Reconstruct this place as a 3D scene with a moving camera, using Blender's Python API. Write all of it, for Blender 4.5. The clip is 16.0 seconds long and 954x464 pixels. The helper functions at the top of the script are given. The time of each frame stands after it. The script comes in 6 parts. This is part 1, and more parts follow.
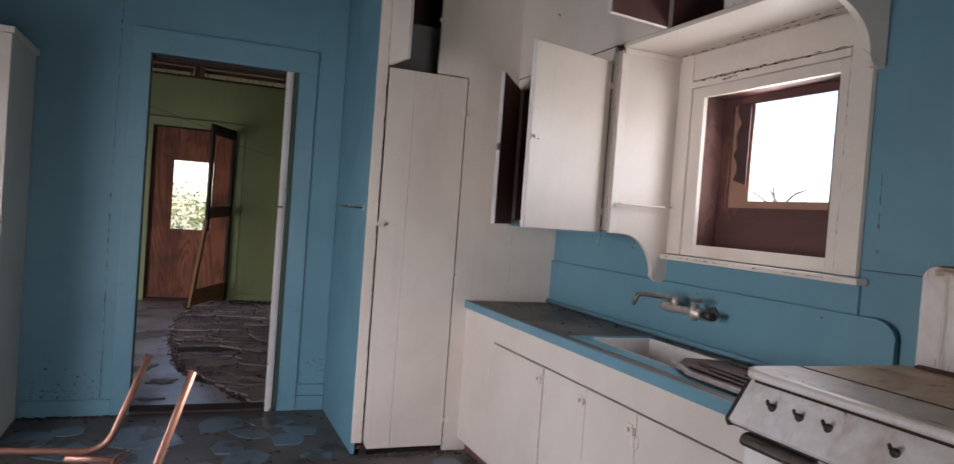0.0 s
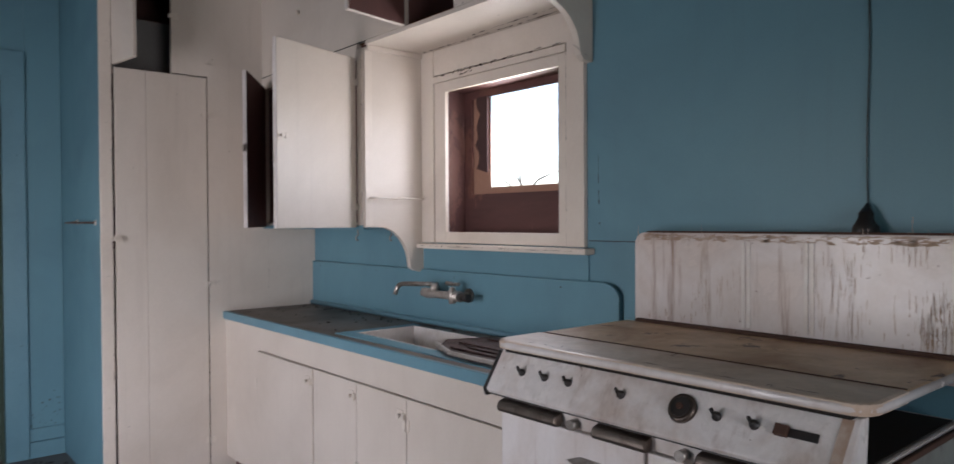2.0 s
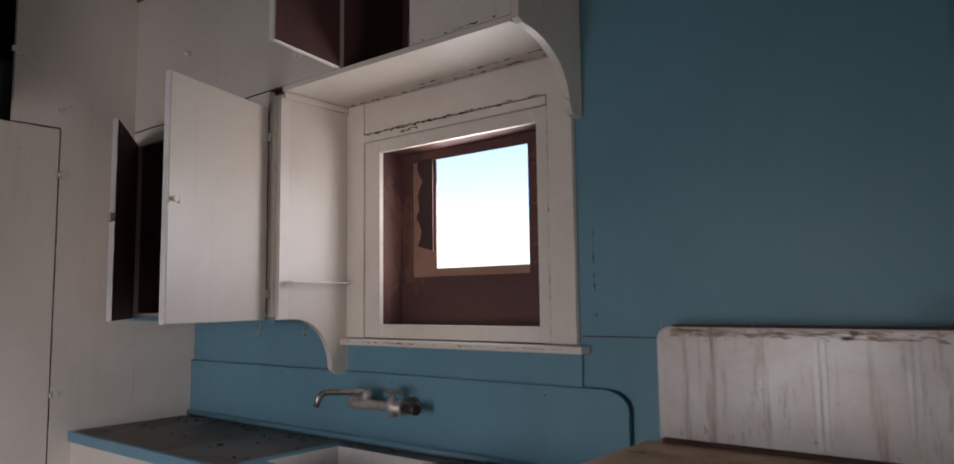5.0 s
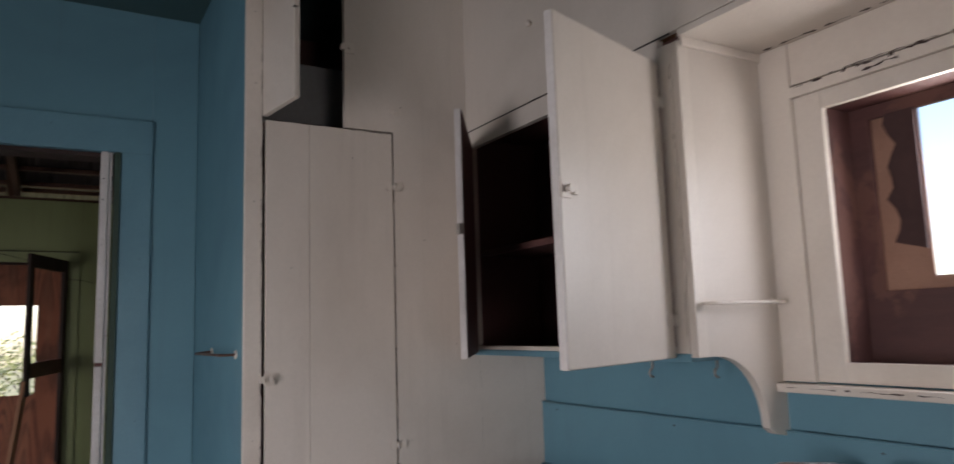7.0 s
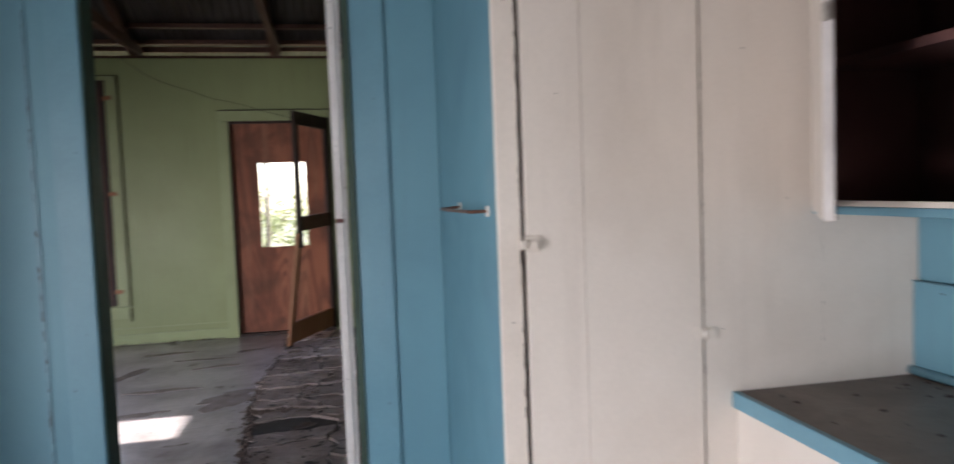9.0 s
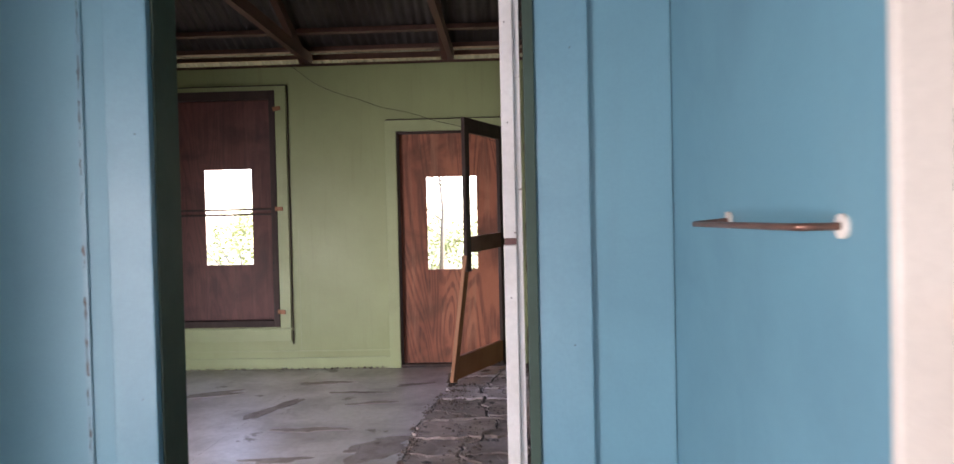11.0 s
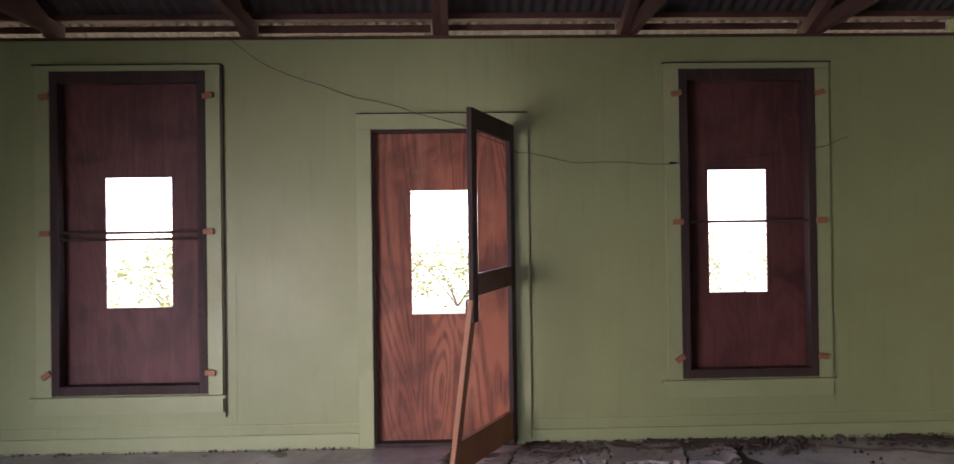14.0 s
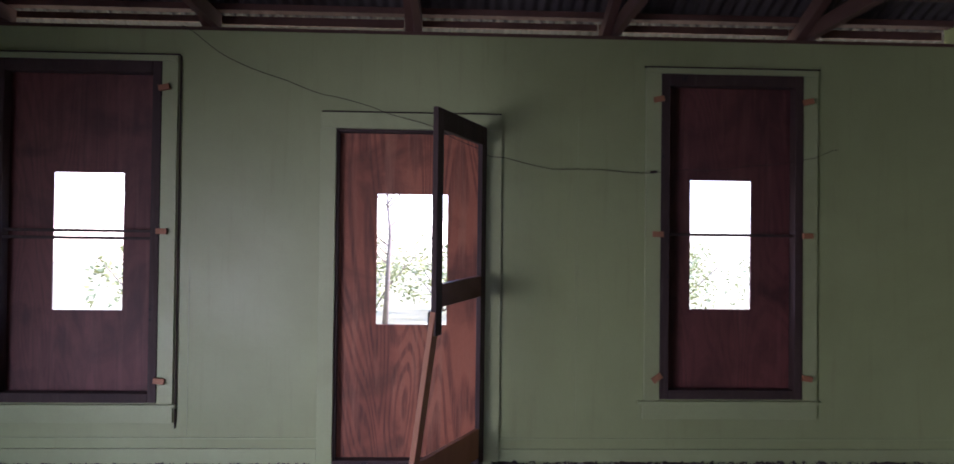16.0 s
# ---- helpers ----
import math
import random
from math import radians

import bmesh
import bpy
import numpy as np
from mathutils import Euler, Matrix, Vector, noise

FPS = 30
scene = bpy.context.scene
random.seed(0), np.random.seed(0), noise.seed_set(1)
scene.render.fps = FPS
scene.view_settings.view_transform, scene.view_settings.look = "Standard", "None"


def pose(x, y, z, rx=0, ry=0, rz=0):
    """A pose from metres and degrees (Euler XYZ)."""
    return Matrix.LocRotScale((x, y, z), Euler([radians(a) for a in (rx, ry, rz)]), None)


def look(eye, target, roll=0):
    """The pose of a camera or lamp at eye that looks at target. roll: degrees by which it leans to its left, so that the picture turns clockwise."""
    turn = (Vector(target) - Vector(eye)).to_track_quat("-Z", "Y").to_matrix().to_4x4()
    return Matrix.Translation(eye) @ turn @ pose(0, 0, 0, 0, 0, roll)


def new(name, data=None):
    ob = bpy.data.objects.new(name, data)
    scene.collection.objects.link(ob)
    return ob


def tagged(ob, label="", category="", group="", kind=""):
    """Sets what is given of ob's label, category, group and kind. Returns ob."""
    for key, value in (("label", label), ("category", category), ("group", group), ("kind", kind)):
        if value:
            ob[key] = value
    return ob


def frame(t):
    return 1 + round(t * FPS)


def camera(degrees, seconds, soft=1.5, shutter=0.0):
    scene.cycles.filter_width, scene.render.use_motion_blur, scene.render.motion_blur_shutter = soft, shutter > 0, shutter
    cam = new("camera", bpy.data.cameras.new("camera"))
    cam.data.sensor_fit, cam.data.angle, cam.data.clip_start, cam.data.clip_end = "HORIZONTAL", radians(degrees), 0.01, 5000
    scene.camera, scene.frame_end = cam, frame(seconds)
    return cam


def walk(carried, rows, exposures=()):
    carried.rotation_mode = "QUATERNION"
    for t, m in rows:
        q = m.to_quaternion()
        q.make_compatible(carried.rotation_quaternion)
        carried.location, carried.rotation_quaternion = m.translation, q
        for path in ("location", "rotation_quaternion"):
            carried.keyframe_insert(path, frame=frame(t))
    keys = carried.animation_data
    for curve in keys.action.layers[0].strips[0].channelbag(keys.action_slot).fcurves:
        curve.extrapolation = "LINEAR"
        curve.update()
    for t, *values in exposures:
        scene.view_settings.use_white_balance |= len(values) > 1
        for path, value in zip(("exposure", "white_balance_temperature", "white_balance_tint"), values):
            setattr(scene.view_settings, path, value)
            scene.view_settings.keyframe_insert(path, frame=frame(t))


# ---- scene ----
cam = camera(67.0, 16.0, shutter=0.5)
PATH = [
    (0, (0.3, 0.603, 1.252), (1.045, 2.458, 1.205), 4.3),
    (0.5, (0.286, 0.588, 1.257), (0.981, 2.463, 1.194), 4.4),
    (1, (0.275, 0.559, 1.251), (1.134, 2.365, 1.209), 4.1),
    (1.5, (0.314, 0.563, 1.251), (1.453, 2.204, 1.151), 0.8),
    (2, (0.312, 0.563, 1.243), (1.608, 2.086, 1.213), -0.3),
    (2.5, (0.349, 0.572, 1.234), (1.727, 2.022, 1.23), -2.7),
    (3, (0.357, 0.584, 1.232), (1.827, 1.941, 1.235), -0.9),
    (3.2, (0.356, 0.592, 1.234), (1.754, 2.022, 1.253), -1.0),
    (5.3, (0.508, 1.311, 1.297), (2.074, 2.534, 1.523), -1.1),
    (5.5, (0.528, 1.402, 1.316), (2.003, 2.724, 1.595), -2.9),
    (6, (0.52, 1.631, 1.295), (1.852, 3.103, 1.541), -1.8),
    (6.5, (0.546, 1.835, 1.307), (1.795, 3.376, 1.561), -2.6),
    (7, (0.639, 1.973, 1.308), (1.653, 3.678, 1.566), -1.9),
    (7.5, (0.724, 2.09, 1.304), (1.656, 3.844, 1.54), -1.2),
    (8, (0.748, 2.249, 1.287), (1.696, 4.009, 1.368), -1.6),
    (8.5, (0.747, 2.437, 1.303), (1.445, 4.311, 1.258), -1.8),
    (9, (0.774, 2.612, 1.295), (1.166, 4.57, 1.179), -2.1),
    (9.5, (0.833, 2.776, 1.292), (0.88, 4.774, 1.195), -0.0),
    (9.7, (0.83, 2.832, 1.293), (0.844, 4.829, 1.188), -0.9),
    (11.8, (0.71, 4.112, 1.246), (0.608, 6.109, 1.239), -0.8),
    (12, (0.681, 4.263, 1.264), (0.719, 6.263, 1.255), -2.3),
    (12.5, (0.654, 4.526, 1.261), (0.787, 6.521, 1.224), -1.9),
    (13, (0.677, 4.777, 1.29), (0.476, 6.766, 1.315), -1.7),
    (13.5, (0.449, 4.907, 1.269), (0.352, 6.904, 1.266), 0.7),
    (14, (0.411, 5.035, 1.316), (0.467, 7.034, 1.332), -0.8),
    (14.5, (0.406, 5.136, 1.323), (0.526, 7.131, 1.252), 1.2),
    (15, (0.483, 5.181, 1.213), (0.664, 7.171, 1.144), -0.7),
    (15.5, (0.518, 5.216, 1.21), (0.675, 7.21, 1.248), -0.6),
    (16, (0.561, 5.263, 1.335), (0.636, 7.261, 1.364), 0.7),
]
EXPOSURES = [(0, 1.75, 6300, 18), (2, 1.68, 6300, 18), (3, 1.62, 6350, 18), (5.5, 1.02, 6350, 18), (6.0, 1.08, 6400, 20), (6.5, 1.2, 6400, 19), (7.0, 1.35, 6400, 17), (7.5, 1.85, 6350, 15), (8.0, 1.95, 6250, 15), (8.5, 2.35, 6250, 16), (9.0, 2.42, 6250, 15), (9.5, 2.48, 5850, 7), (12, 3.38, 7000, 35), (12.5, 3.22, 7200, 38), (13.0, 3.25, 7400, 40), (13.6, 3.15, 6850, 38), (14.5, 3.05, 5700, 36), (15.2, 2.65, 5450, 34), (16, 2.62, 5450, 36)]
walk(cam, [(t, look(eye, target, roll)) for t, eye, target, roll in PATH], EXPOSURES)

# ---- plan ----
WX = 2.20          # kitchen's window wall
DY, GB = 4.992, 5.098   # partition: kitchen face, green-room face
GY = 9.598         # green room's outer wall
PY, PX = 4.150, 1.131  # pantry front and side
CX = 1.897         # front of the wall cabinets
CEIL = 2.585
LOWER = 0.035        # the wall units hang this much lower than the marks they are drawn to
KX, KB = -1.45, -1.30  # kitchen's other walls
GL, GR = -3.55, 3.69   # green room's end walls
TOP = 2.58

# ---- world and light ----
world = bpy.data.worlds.new("world")
scene.world = world
world.use_nodes = True
wn = world.node_tree
sky = wn.nodes.new("ShaderNodeTexSky")
sky.sky_type = "NISHITA"
sky.sun_disc = False
sky.sun_elevation, sky.sun_rotation = radians(48), radians(-60)
wn.nodes["Background"].inputs["Strength"].default_value = 0.15
wn.links.new(sky.outputs["Color"], wn.nodes["Background"].inputs["Color"])


def lamp(name, kind, m, energy, color, **extra):
    data = bpy.data.lights.new(name, kind)
    data.energy, data.color = energy, color
    for key, value in extra.items():
        if key == "size":
            data.size = value
        elif key == "size_y":
            data.shape, data.size_y = "RECTANGLE", value
        elif key == "angle":
            data.angle = value
        elif key == "spread":
            data.spread = value
    ob = new(name, data)
    ob.matrix_world = m
    return ob


# low sun from the east
lamp("sun", "SUN", look((10, 0, 5.0), (0, 0, 0)), 4.5, (1, 0.93, 0.84), angle=radians(0.6))
# daylight fill lamps in added, unseen openings; only skylight_window is in a real window
lamp("fill_kitchen_side", "AREA", look((KX - 0.03, 2.5, 0.9), (1.3, 3.7, 0.25)), 8.5, (1.0, 0.96, 0.96), size=0.95, size_y=1.45, spread=radians(120))
lamp("fill_kitchen_back", "AREA", look((0.65, KB - 0.03, 0.9), (0.6, 2.2, 0.2)), 3.6, (1.0, 0.96, 0.95), size=0.85, size_y=1.4, spread=radians(110))
lamp("skylight_window", "AREA", look((WX + 0.116, 2.625, 1.574), (0.8, 2.75, 1.35)), 1.6, (1.0, 0.98, 0.96), size=0.38, size_y=0.35)
# wide fill lamp added behind the view to light the far wall
lamp("fill_green_room", "AREA", look((-2.1, DY + 0.02, 0.8), (0.0, 7.5, -0.2)), 9, (1.0, 0.97, 0.95), size=2.35, size_y=1.35, spread=radians(95))


# ---- materials ----
def surf(name, base, stain, amt=0.5, sscale=1.5, gscale=60.0, gamt=0.15, stretch=(1, 1, 1), rough=0.5, rvar=0.15, bump=0.15,
         bscale=90.0, metal=0.0, chip=None, chipamt=0.36, chipscale=9.0, streak=0.0, streakcol=(0.12, 0.08, 0.05), streaky=(0.56, 0.76), rings=0.0, ringcol=(0.1, 0.04, 0.02), random=0.0):
    m = bpy.data.materials.new(name)
    m.use_nodes = True
    t = m.node_tree
    N, L = t.nodes.new, t.links.new
    bsdf = t.nodes["Principled BSDF"]
    co = N("ShaderNodeTexCoord")
    mp = N("ShaderNodeMapping")
    mp.inputs["Scale"].default_value = stretch
    L(co.outputs["Object"], mp.inputs["Vector"])

    def noise_at(scale, detail=6, rough_=0.6, vec=None, dist=0.0):
        n = N("ShaderNodeTexNoise")
        n.inputs["Scale"].default_value, n.inputs["Detail"].default_value = scale, detail
        n.inputs["Roughness"].default_value, n.inputs["Distortion"].default_value = rough_, dist
        L(vec or mp.outputs["Vector"], n.inputs["Vector"])
        return n.outputs["Fac"]

    def ramp(fac, a, b):
        r = N("ShaderNodeMapRange")
        r.inputs["From Min"].default_value, r.inputs["From Max"].default_value = a, b
        L(fac, r.inputs["Value"])
        return r.outputs["Result"]

    def mix(fac, a, b, mode="MIX"):
        x = N("ShaderNodeMix")
        x.data_type, x.blend_type = "RGBA", mode
        for sock, v in ((x.inputs[0], fac), (x.inputs[6], a), (x.inputs[7], b)):
            if isinstance(v, (int, float)):
                sock.default_value = v
            elif isinstance(v, tuple):
                sock.default_value = (*v, 1)
            else:
                L(v, sock)
        return x.outputs[2]

    def times(a, k):
        x = N("ShaderNodeMath")
        x.operation = "MULTIPLY"
        L(a, x.inputs[0])
        x.inputs[1].default_value = k
        return x.outputs[0]

    low = noise_at(sscale, 8, 0.62, dist=0.4)
    col = mix(times(ramp(low, 0.42, 0.72), amt), base, stain)
    if rings:
        mp2 = N("ShaderNodeMapping")
        mp2.inputs["Scale"].default_value = (1.0, 1.0, 0.16)
        L(co.outputs["Object"], mp2.inputs["Vector"])
        base_n = noise_at(3.1, 1.5, 0.45, mp2.outputs["Vector"], 0.6)
        wave = N("ShaderNodeMath")
        wave.operation = "SINE"
        L(times(base_n, 135.0), wave.inputs[0])
        mp4 = N("ShaderNodeMapping")
        mp4.inputs["Scale"].default_value = (1.0, 1.0, 0.05)
        L(co.outputs["Object"], mp4.inputs["Vector"])
        fibre = noise_at(70, 4, 0.7, mp4.outputs["Vector"])
        figure = N("ShaderNodeMath")
        figure.operation = "MULTIPLY"
        L(ramp(wave.outputs[0], -0.25, 0.75), figure.inputs[0])
        L(ramp(fibre, 0.25, 0.7), figure.inputs[1])
        col = mix(times(figure.outputs[0], rings), col, ringcol)
        blotch = noise_at(2.3, 5, 0.6, co.outputs["Object"], 0.8)
        col = mix(times(ramp(blotch, 0.46, 0.68), 0.85), col, tuple(c * 0.28 for c in base))
    if streak:
        mp3 = N("ShaderNodeMapping")
        mp3.inputs["Scale"].default_value = (14, 14, 0.9)
        L(co.outputs["Object"], mp3.inputs["Vector"])
        st = noise_at(1.6, 6, 0.65, mp3.outputs["Vector"])
        col = mix(times(ramp(st, *streaky), streak), col, streakcol)
    fine = noise_at(gscale, 4, 0.7)
    col = mix(times(ramp(fine, 0.35, 0.75), gamt), col, tuple(c * 0.45 for c in base))
    height = fine
    if chip:
        c1 = noise_at(chipscale, 9, 0.68, co.outputs["Object"], 0.3)
        k = ramp(c1, 0.5 + chipamt * 0.45, 0.53 + chipamt * 0.45)
        col = mix(k, col, chip)
        height = mix(k, fine, (0, 0, 0))
    if random:
        info = N("ShaderNodeObjectInfo")
        hsv = N("ShaderNodeHueSaturation")
        L(ramp(info.outputs["Random"], 0.0, 1.0), hsv.inputs["Fac"])
        L(col, hsv.inputs["Color"])
        hsv.inputs["Value"].default_value = 1 - random
        col = hsv.outputs["Color"]
    L(col, bsdf.inputs["Base Color"])
    rr = N("ShaderNodeMapRange")
    rr.inputs["To Min"].default_value, rr.inputs["To Max"].default_value = max(0.04, rough - rvar), min(1, rough + rvar)
    L(low, rr.inputs["Value"])
    L(rr.outputs["Result"], bsdf.inputs["Roughness"])
    bsdf.inputs["Metallic"].default_value = metal
    b = N("ShaderNodeBump")
    b.inputs["Strength"].default_value, b.inputs["Distance"].default_value = bump, 0.004
    L(height, b.inputs["Height"])
    L(b.outputs["Normal"], bsdf.inputs["Normal"])
    return m


BLUE = surf("blue_paint", (0.128, 0.28, 0.345), (0.088, 0.19, 0.25), 0.65, 1.1, 140, 0.10, rough=0.52, bump=0.08, streak=0.12, streakcol=(0.10, 0.16, 0.19))
BLUE_EDGE = surf("blue_paint_worn", (0.140, 0.292, 0.362), (0.09, 0.20, 0.26), 0.5, 3, 120, 0.15, rough=0.4, chip=(0.05, 0.035, 0.03), chipamt=0.42, chipscale=14)
WHITE = surf("cream_paint", (0.69, 0.62, 0.55), (0.50, 0.43, 0.36), 0.55, 1.3, 120, 0.10, rough=0.42, bump=0.07, streak=0.18, streakcol=(0.42, 0.36, 0.31))
WHITE_WORN = surf("cream_paint_chipped", (0.71, 0.64, 0.565), (0.50, 0.42, 0.35), 0.5, 2.2, 100, 0.12, rough=0.4, chip=(0.07, 0.045, 0.03), chipamt=0.44, chipscale=16)
JAMB = surf("flaking_white_paint", (0.70, 0.65, 0.62), (0.48, 0.42, 0.38), 0.6, 5, 90, 0.2, rough=0.5, bump=0.3, chip=(0.13, 0.075, 0.05), chipamt=0.32, chipscale=20)
GREEN = surf("green_paint", (0.29, 0.33, 0.148), (0.20, 0.225, 0.09), 0.65, 0.7, 120, 0.12, rough=0.45, bump=0.12, streak=0.3, streakcol=(0.15, 0.15, 0.06), streaky=(0.55, 0.8), chip=(0.10, 0.10, 0.055), chipamt=0.50, chipscale=6)
GREEN_TRIM = surf("green_trim_paint", (0.315, 0.355, 0.17), (0.22, 0.245, 0.11), 0.5, 2, 110, 0.14, rough=0.45, chip=(0.10, 0.08, 0.04), chipamt=0.46, chipscale=14)
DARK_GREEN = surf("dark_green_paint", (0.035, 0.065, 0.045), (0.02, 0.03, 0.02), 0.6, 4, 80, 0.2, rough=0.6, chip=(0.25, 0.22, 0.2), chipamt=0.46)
PLY = surf("stained_plywood", (0.37, 0.12, 0.058), (0.13, 0.036, 0.02), 0.9, 1.8, 160, 0.25, (1, 1, 0.3), rough=0.65, bump=0.2, rings=0.95, ringcol=(0.07, 0.02, 0.013), streak=0.45, streakcol=(0.43, 0.20, 0.11), streaky=(0.5, 0.72))
PLY_RED = surf("window_plywood", (0.145, 0.044, 0.037), (0.06, 0.018, 0.017), 0.85, 1.4, 160, 0.25, (1, 1, 0.3), rough=0.6, bump=0.15, rings=0.5, ringcol=(0.04, 0.012, 0.011), streak=0.4, streakcol=(0.22, 0.085, 0.068), streaky=(0.52, 0.75))
PLY_KITCHEN = surf("dark_window_plywood", (0.11, 0.040, 0.034), (0.04, 0.016, 0.016), 0.95, 3.0, 120, 0.3, (1, 0.25, 1.6), rough=0.6, bump=0.2, chip=(0.13, 0.055, 0.04), chipamt=0.16, chipscale=3)
DARKWOOD = surf("dark_weathered_wood", (0.046, 0.024, 0.019), (0.018, 0.011, 0.010), 0.8, 3, 60, 0.4, (1, 1, 0.2), rough=0.75, bump=0.45, streak=0.5, streakcol=(0.095, 0.075, 0.066), streaky=(0.56, 0.76), chip=(0.012, 0.010, 0.010), chipamt=0.3, chipscale=11)
RAILWOOD = surf("brown_weathered_rail", (0.15, 0.062, 0.038), (0.05, 0.024, 0.018), 0.8, 4, 90, 0.3, (1, 0.4, 1), rough=0.7, bump=0.3)
RAWWOOD = surf("raw_pine", (0.33, 0.14, 0.06), (0.2, 0.08, 0.035), 0.6, 5, 110, 0.25, (1, 1, 0.15), rough=0.6, bump=0.2)
RAFTER = surf("rafter_wood", (0.105, 0.048, 0.034), (0.045, 0.02, 0.015), 0.7, 3, 90, 0.3, (1, 0.2, 1), rough=0.75, bump=0.3)
PALEWOOD = surf("pale_batten", (0.36, 0.23, 0.12), (0.13, 0.07, 0.04), 0.8, 4, 90, 0.3, (0.3, 1, 1), rough=0.75, bump=0.3)
INSIDE = surf("bare_cabinet_wood", (0.14, 0.06, 0.052), (0.07, 0.032, 0.03), 0.6, 3, 80, 0.2, (1, 1, 0.2), rough=0.7)
ENAMEL = surf("stained_enamel", (0.74, 0.70, 0.68), (0.50, 0.40, 0.33), 0.75, 3.5, 70, 0.10, rough=0.25, rvar=0.12, bump=0.06, chip=(0.13, 0.06, 0.035), chipamt=0.42, chipscale=7, streak=0.3, streakcol=(0.26, 0.16, 0.11))
ENAMEL_BACK = surf("streaked_enamel", (0.72, 0.67, 0.65), (0.50, 0.38, 0.30), 0.6, 4.0, 70, 0.10, rough=0.25, rvar=0.12, bump=0.06, chip=(0.15, 0.065, 0.035), chipamt=0.36, chipscale=10, streak=0.85, streakcol=(0.24, 0.12, 0.07), streaky=(0.565, 0.70))
ENAMEL_TOP = surf("grimy_enamel_top", (0.64, 0.43, 0.24), (0.29, 0.13, 0.05), 0.95, 5.0, 28, 0.35, rough=0.45, rvar=0.2, bump=0.2, chip=(0.11, 0.055, 0.03), chipamt=0.24, chipscale=7)
# near-black colour that stands in for shade in the stove's open gaps
GAP_SHADE = surf("black_gap_shade", (0.012, 0.010, 0.009), (0.03, 0.02, 0.016), 0.6, 9, 80, 0.2, rough=0.95, bump=0.3)
GREYBOARD = surf("grey_board", (0.30, 0.29, 0.28), (0.16, 0.15, 0.14), 0.6, 3, 60, 0.2, rough=0.7)
RUST = surf("rusty_iron", (0.095, 0.046, 0.03), (0.05, 0.024, 0.018), 0.7, 12, 90, 0.35, rough=0.85, bump=0.5)
DARK_ENAMEL = surf("dark_stained_enamel", (0.26, 0.27, 0.24), (0.08, 0.06, 0.05), 0.9, 4, 40, 0.3, rough=0.5, rvar=0.2, bump=0.15, chip=(0.09, 0.045, 0.03), chipamt=0.22, chipscale=8)
RUST_STAIN = surf("rust_stain", (0.40, 0.275, 0.195), (0.54, 0.46, 0.40), 0.9, 26, 70, 0.15, rough=0.6, bump=0.2)
ENAMEL_STRIP = surf("mottled_enamel", (0.68, 0.54, 0.42), (0.38, 0.23, 0.13), 0.8, 5.0, 34, 0.35, rough=0.48, rvar=0.15, bump=0.12, chip=(0.17, 0.085, 0.05), chipamt=0.30, chipscale=16)
ENAMEL_PANEL = surf("grimy_panel_enamel", (0.76, 0.72, 0.69), (0.40, 0.27, 0.19), 0.7, 6.0, 40, 0.25, rough=0.3, rvar=0.12, bump=0.08, chip=(0.13, 0.06, 0.035), chipamt=0.36, chipscale=12, streak=0.5, streakcol=(0.28, 0.17, 0.11))
HANDLE = surf("grimy_chrome_handle", (0.17, 0.14, 0.12), (0.05, 0.03, 0.022), 0.8, 14, 80, 0.3, rough=0.38, rvar=0.15, metal=0.85)
SINK = surf("white_sink_enamel", (0.76, 0.72, 0.68), (0.50, 0.40, 0.34), 0.6, 6, 60, 0.15, rough=0.25, bump=0.05)
BLACK = surf("black_bakelite", (0.02, 0.018, 0.017), (0.05, 0.035, 0.03), 0.5, 20, 120, 0.2, rough=0.4)
CHROME = surf("dull_chrome", (0.42, 0.39, 0.36), (0.10, 0.065, 0.05), 0.85, 18, 90, 0.3, rough=0.32, rvar=0.15, metal=0.9)
BRASSY = surf("tarnished_metal", (0.50, 0.46, 0.42), (0.20, 0.15, 0.12), 0.6, 25, 140, 0.25, rough=0.42, metal=0.5)
COPPER = surf("rusty_tube", (0.26, 0.13, 0.095), (0.12, 0.05, 0.035), 0.7, 14, 140, 0.3, rough=0.4, metal=0.6, bump=0.25)
COUNTER = surf("worn_counter_top", (0.19, 0.14, 0.112), (0.075, 0.052, 0.042), 0.8, 4, 60, 0.35, rough=0.5, rvar=0.2, bump=0.25, chip=(0.03, 0.02, 0.018), chipamt=0.35, chipscale=18)
DEBRIS = surf("wet_debris", (0.050, 0.020, 0.015), (0.02, 0.010, 0.009), 0.7, 10, 60, 0.3, rough=0.42, rvar=0.15, bump=0.5)
VINYL = surf("blue_vinyl_floor", (0.12, 0.165, 0.205), (0.075, 0.09, 0.105), 0.75, 2.2, 50, 0.3, rough=0.35, rvar=0.2, bump=0.2, chip=(0.05, 0.04, 0.035), chipamt=0.12, chipscale=3.0)
KFLOOR = surf("brown_grey_vinyl", (0.125, 0.105, 0.095), (0.055, 0.042, 0.036), 0.8, 2.2, 40, 0.4, rough=0.5, rvar=0.2, bump=0.35, chip=(0.035, 0.027, 0.022), chipamt=0.16, chipscale=3)
SCUFF = surf("grey_blue_scuff", (0.075, 0.095, 0.10), (0.04, 0.045, 0.045), 0.6, 8, 60, 0.3, rough=0.8)
DIRT = surf("dirty_underlay", (0.055, 0.045, 0.038), (0.025, 0.02, 0.018), 0.7, 5, 40, 0.4, rough=0.85, bump=0.6)
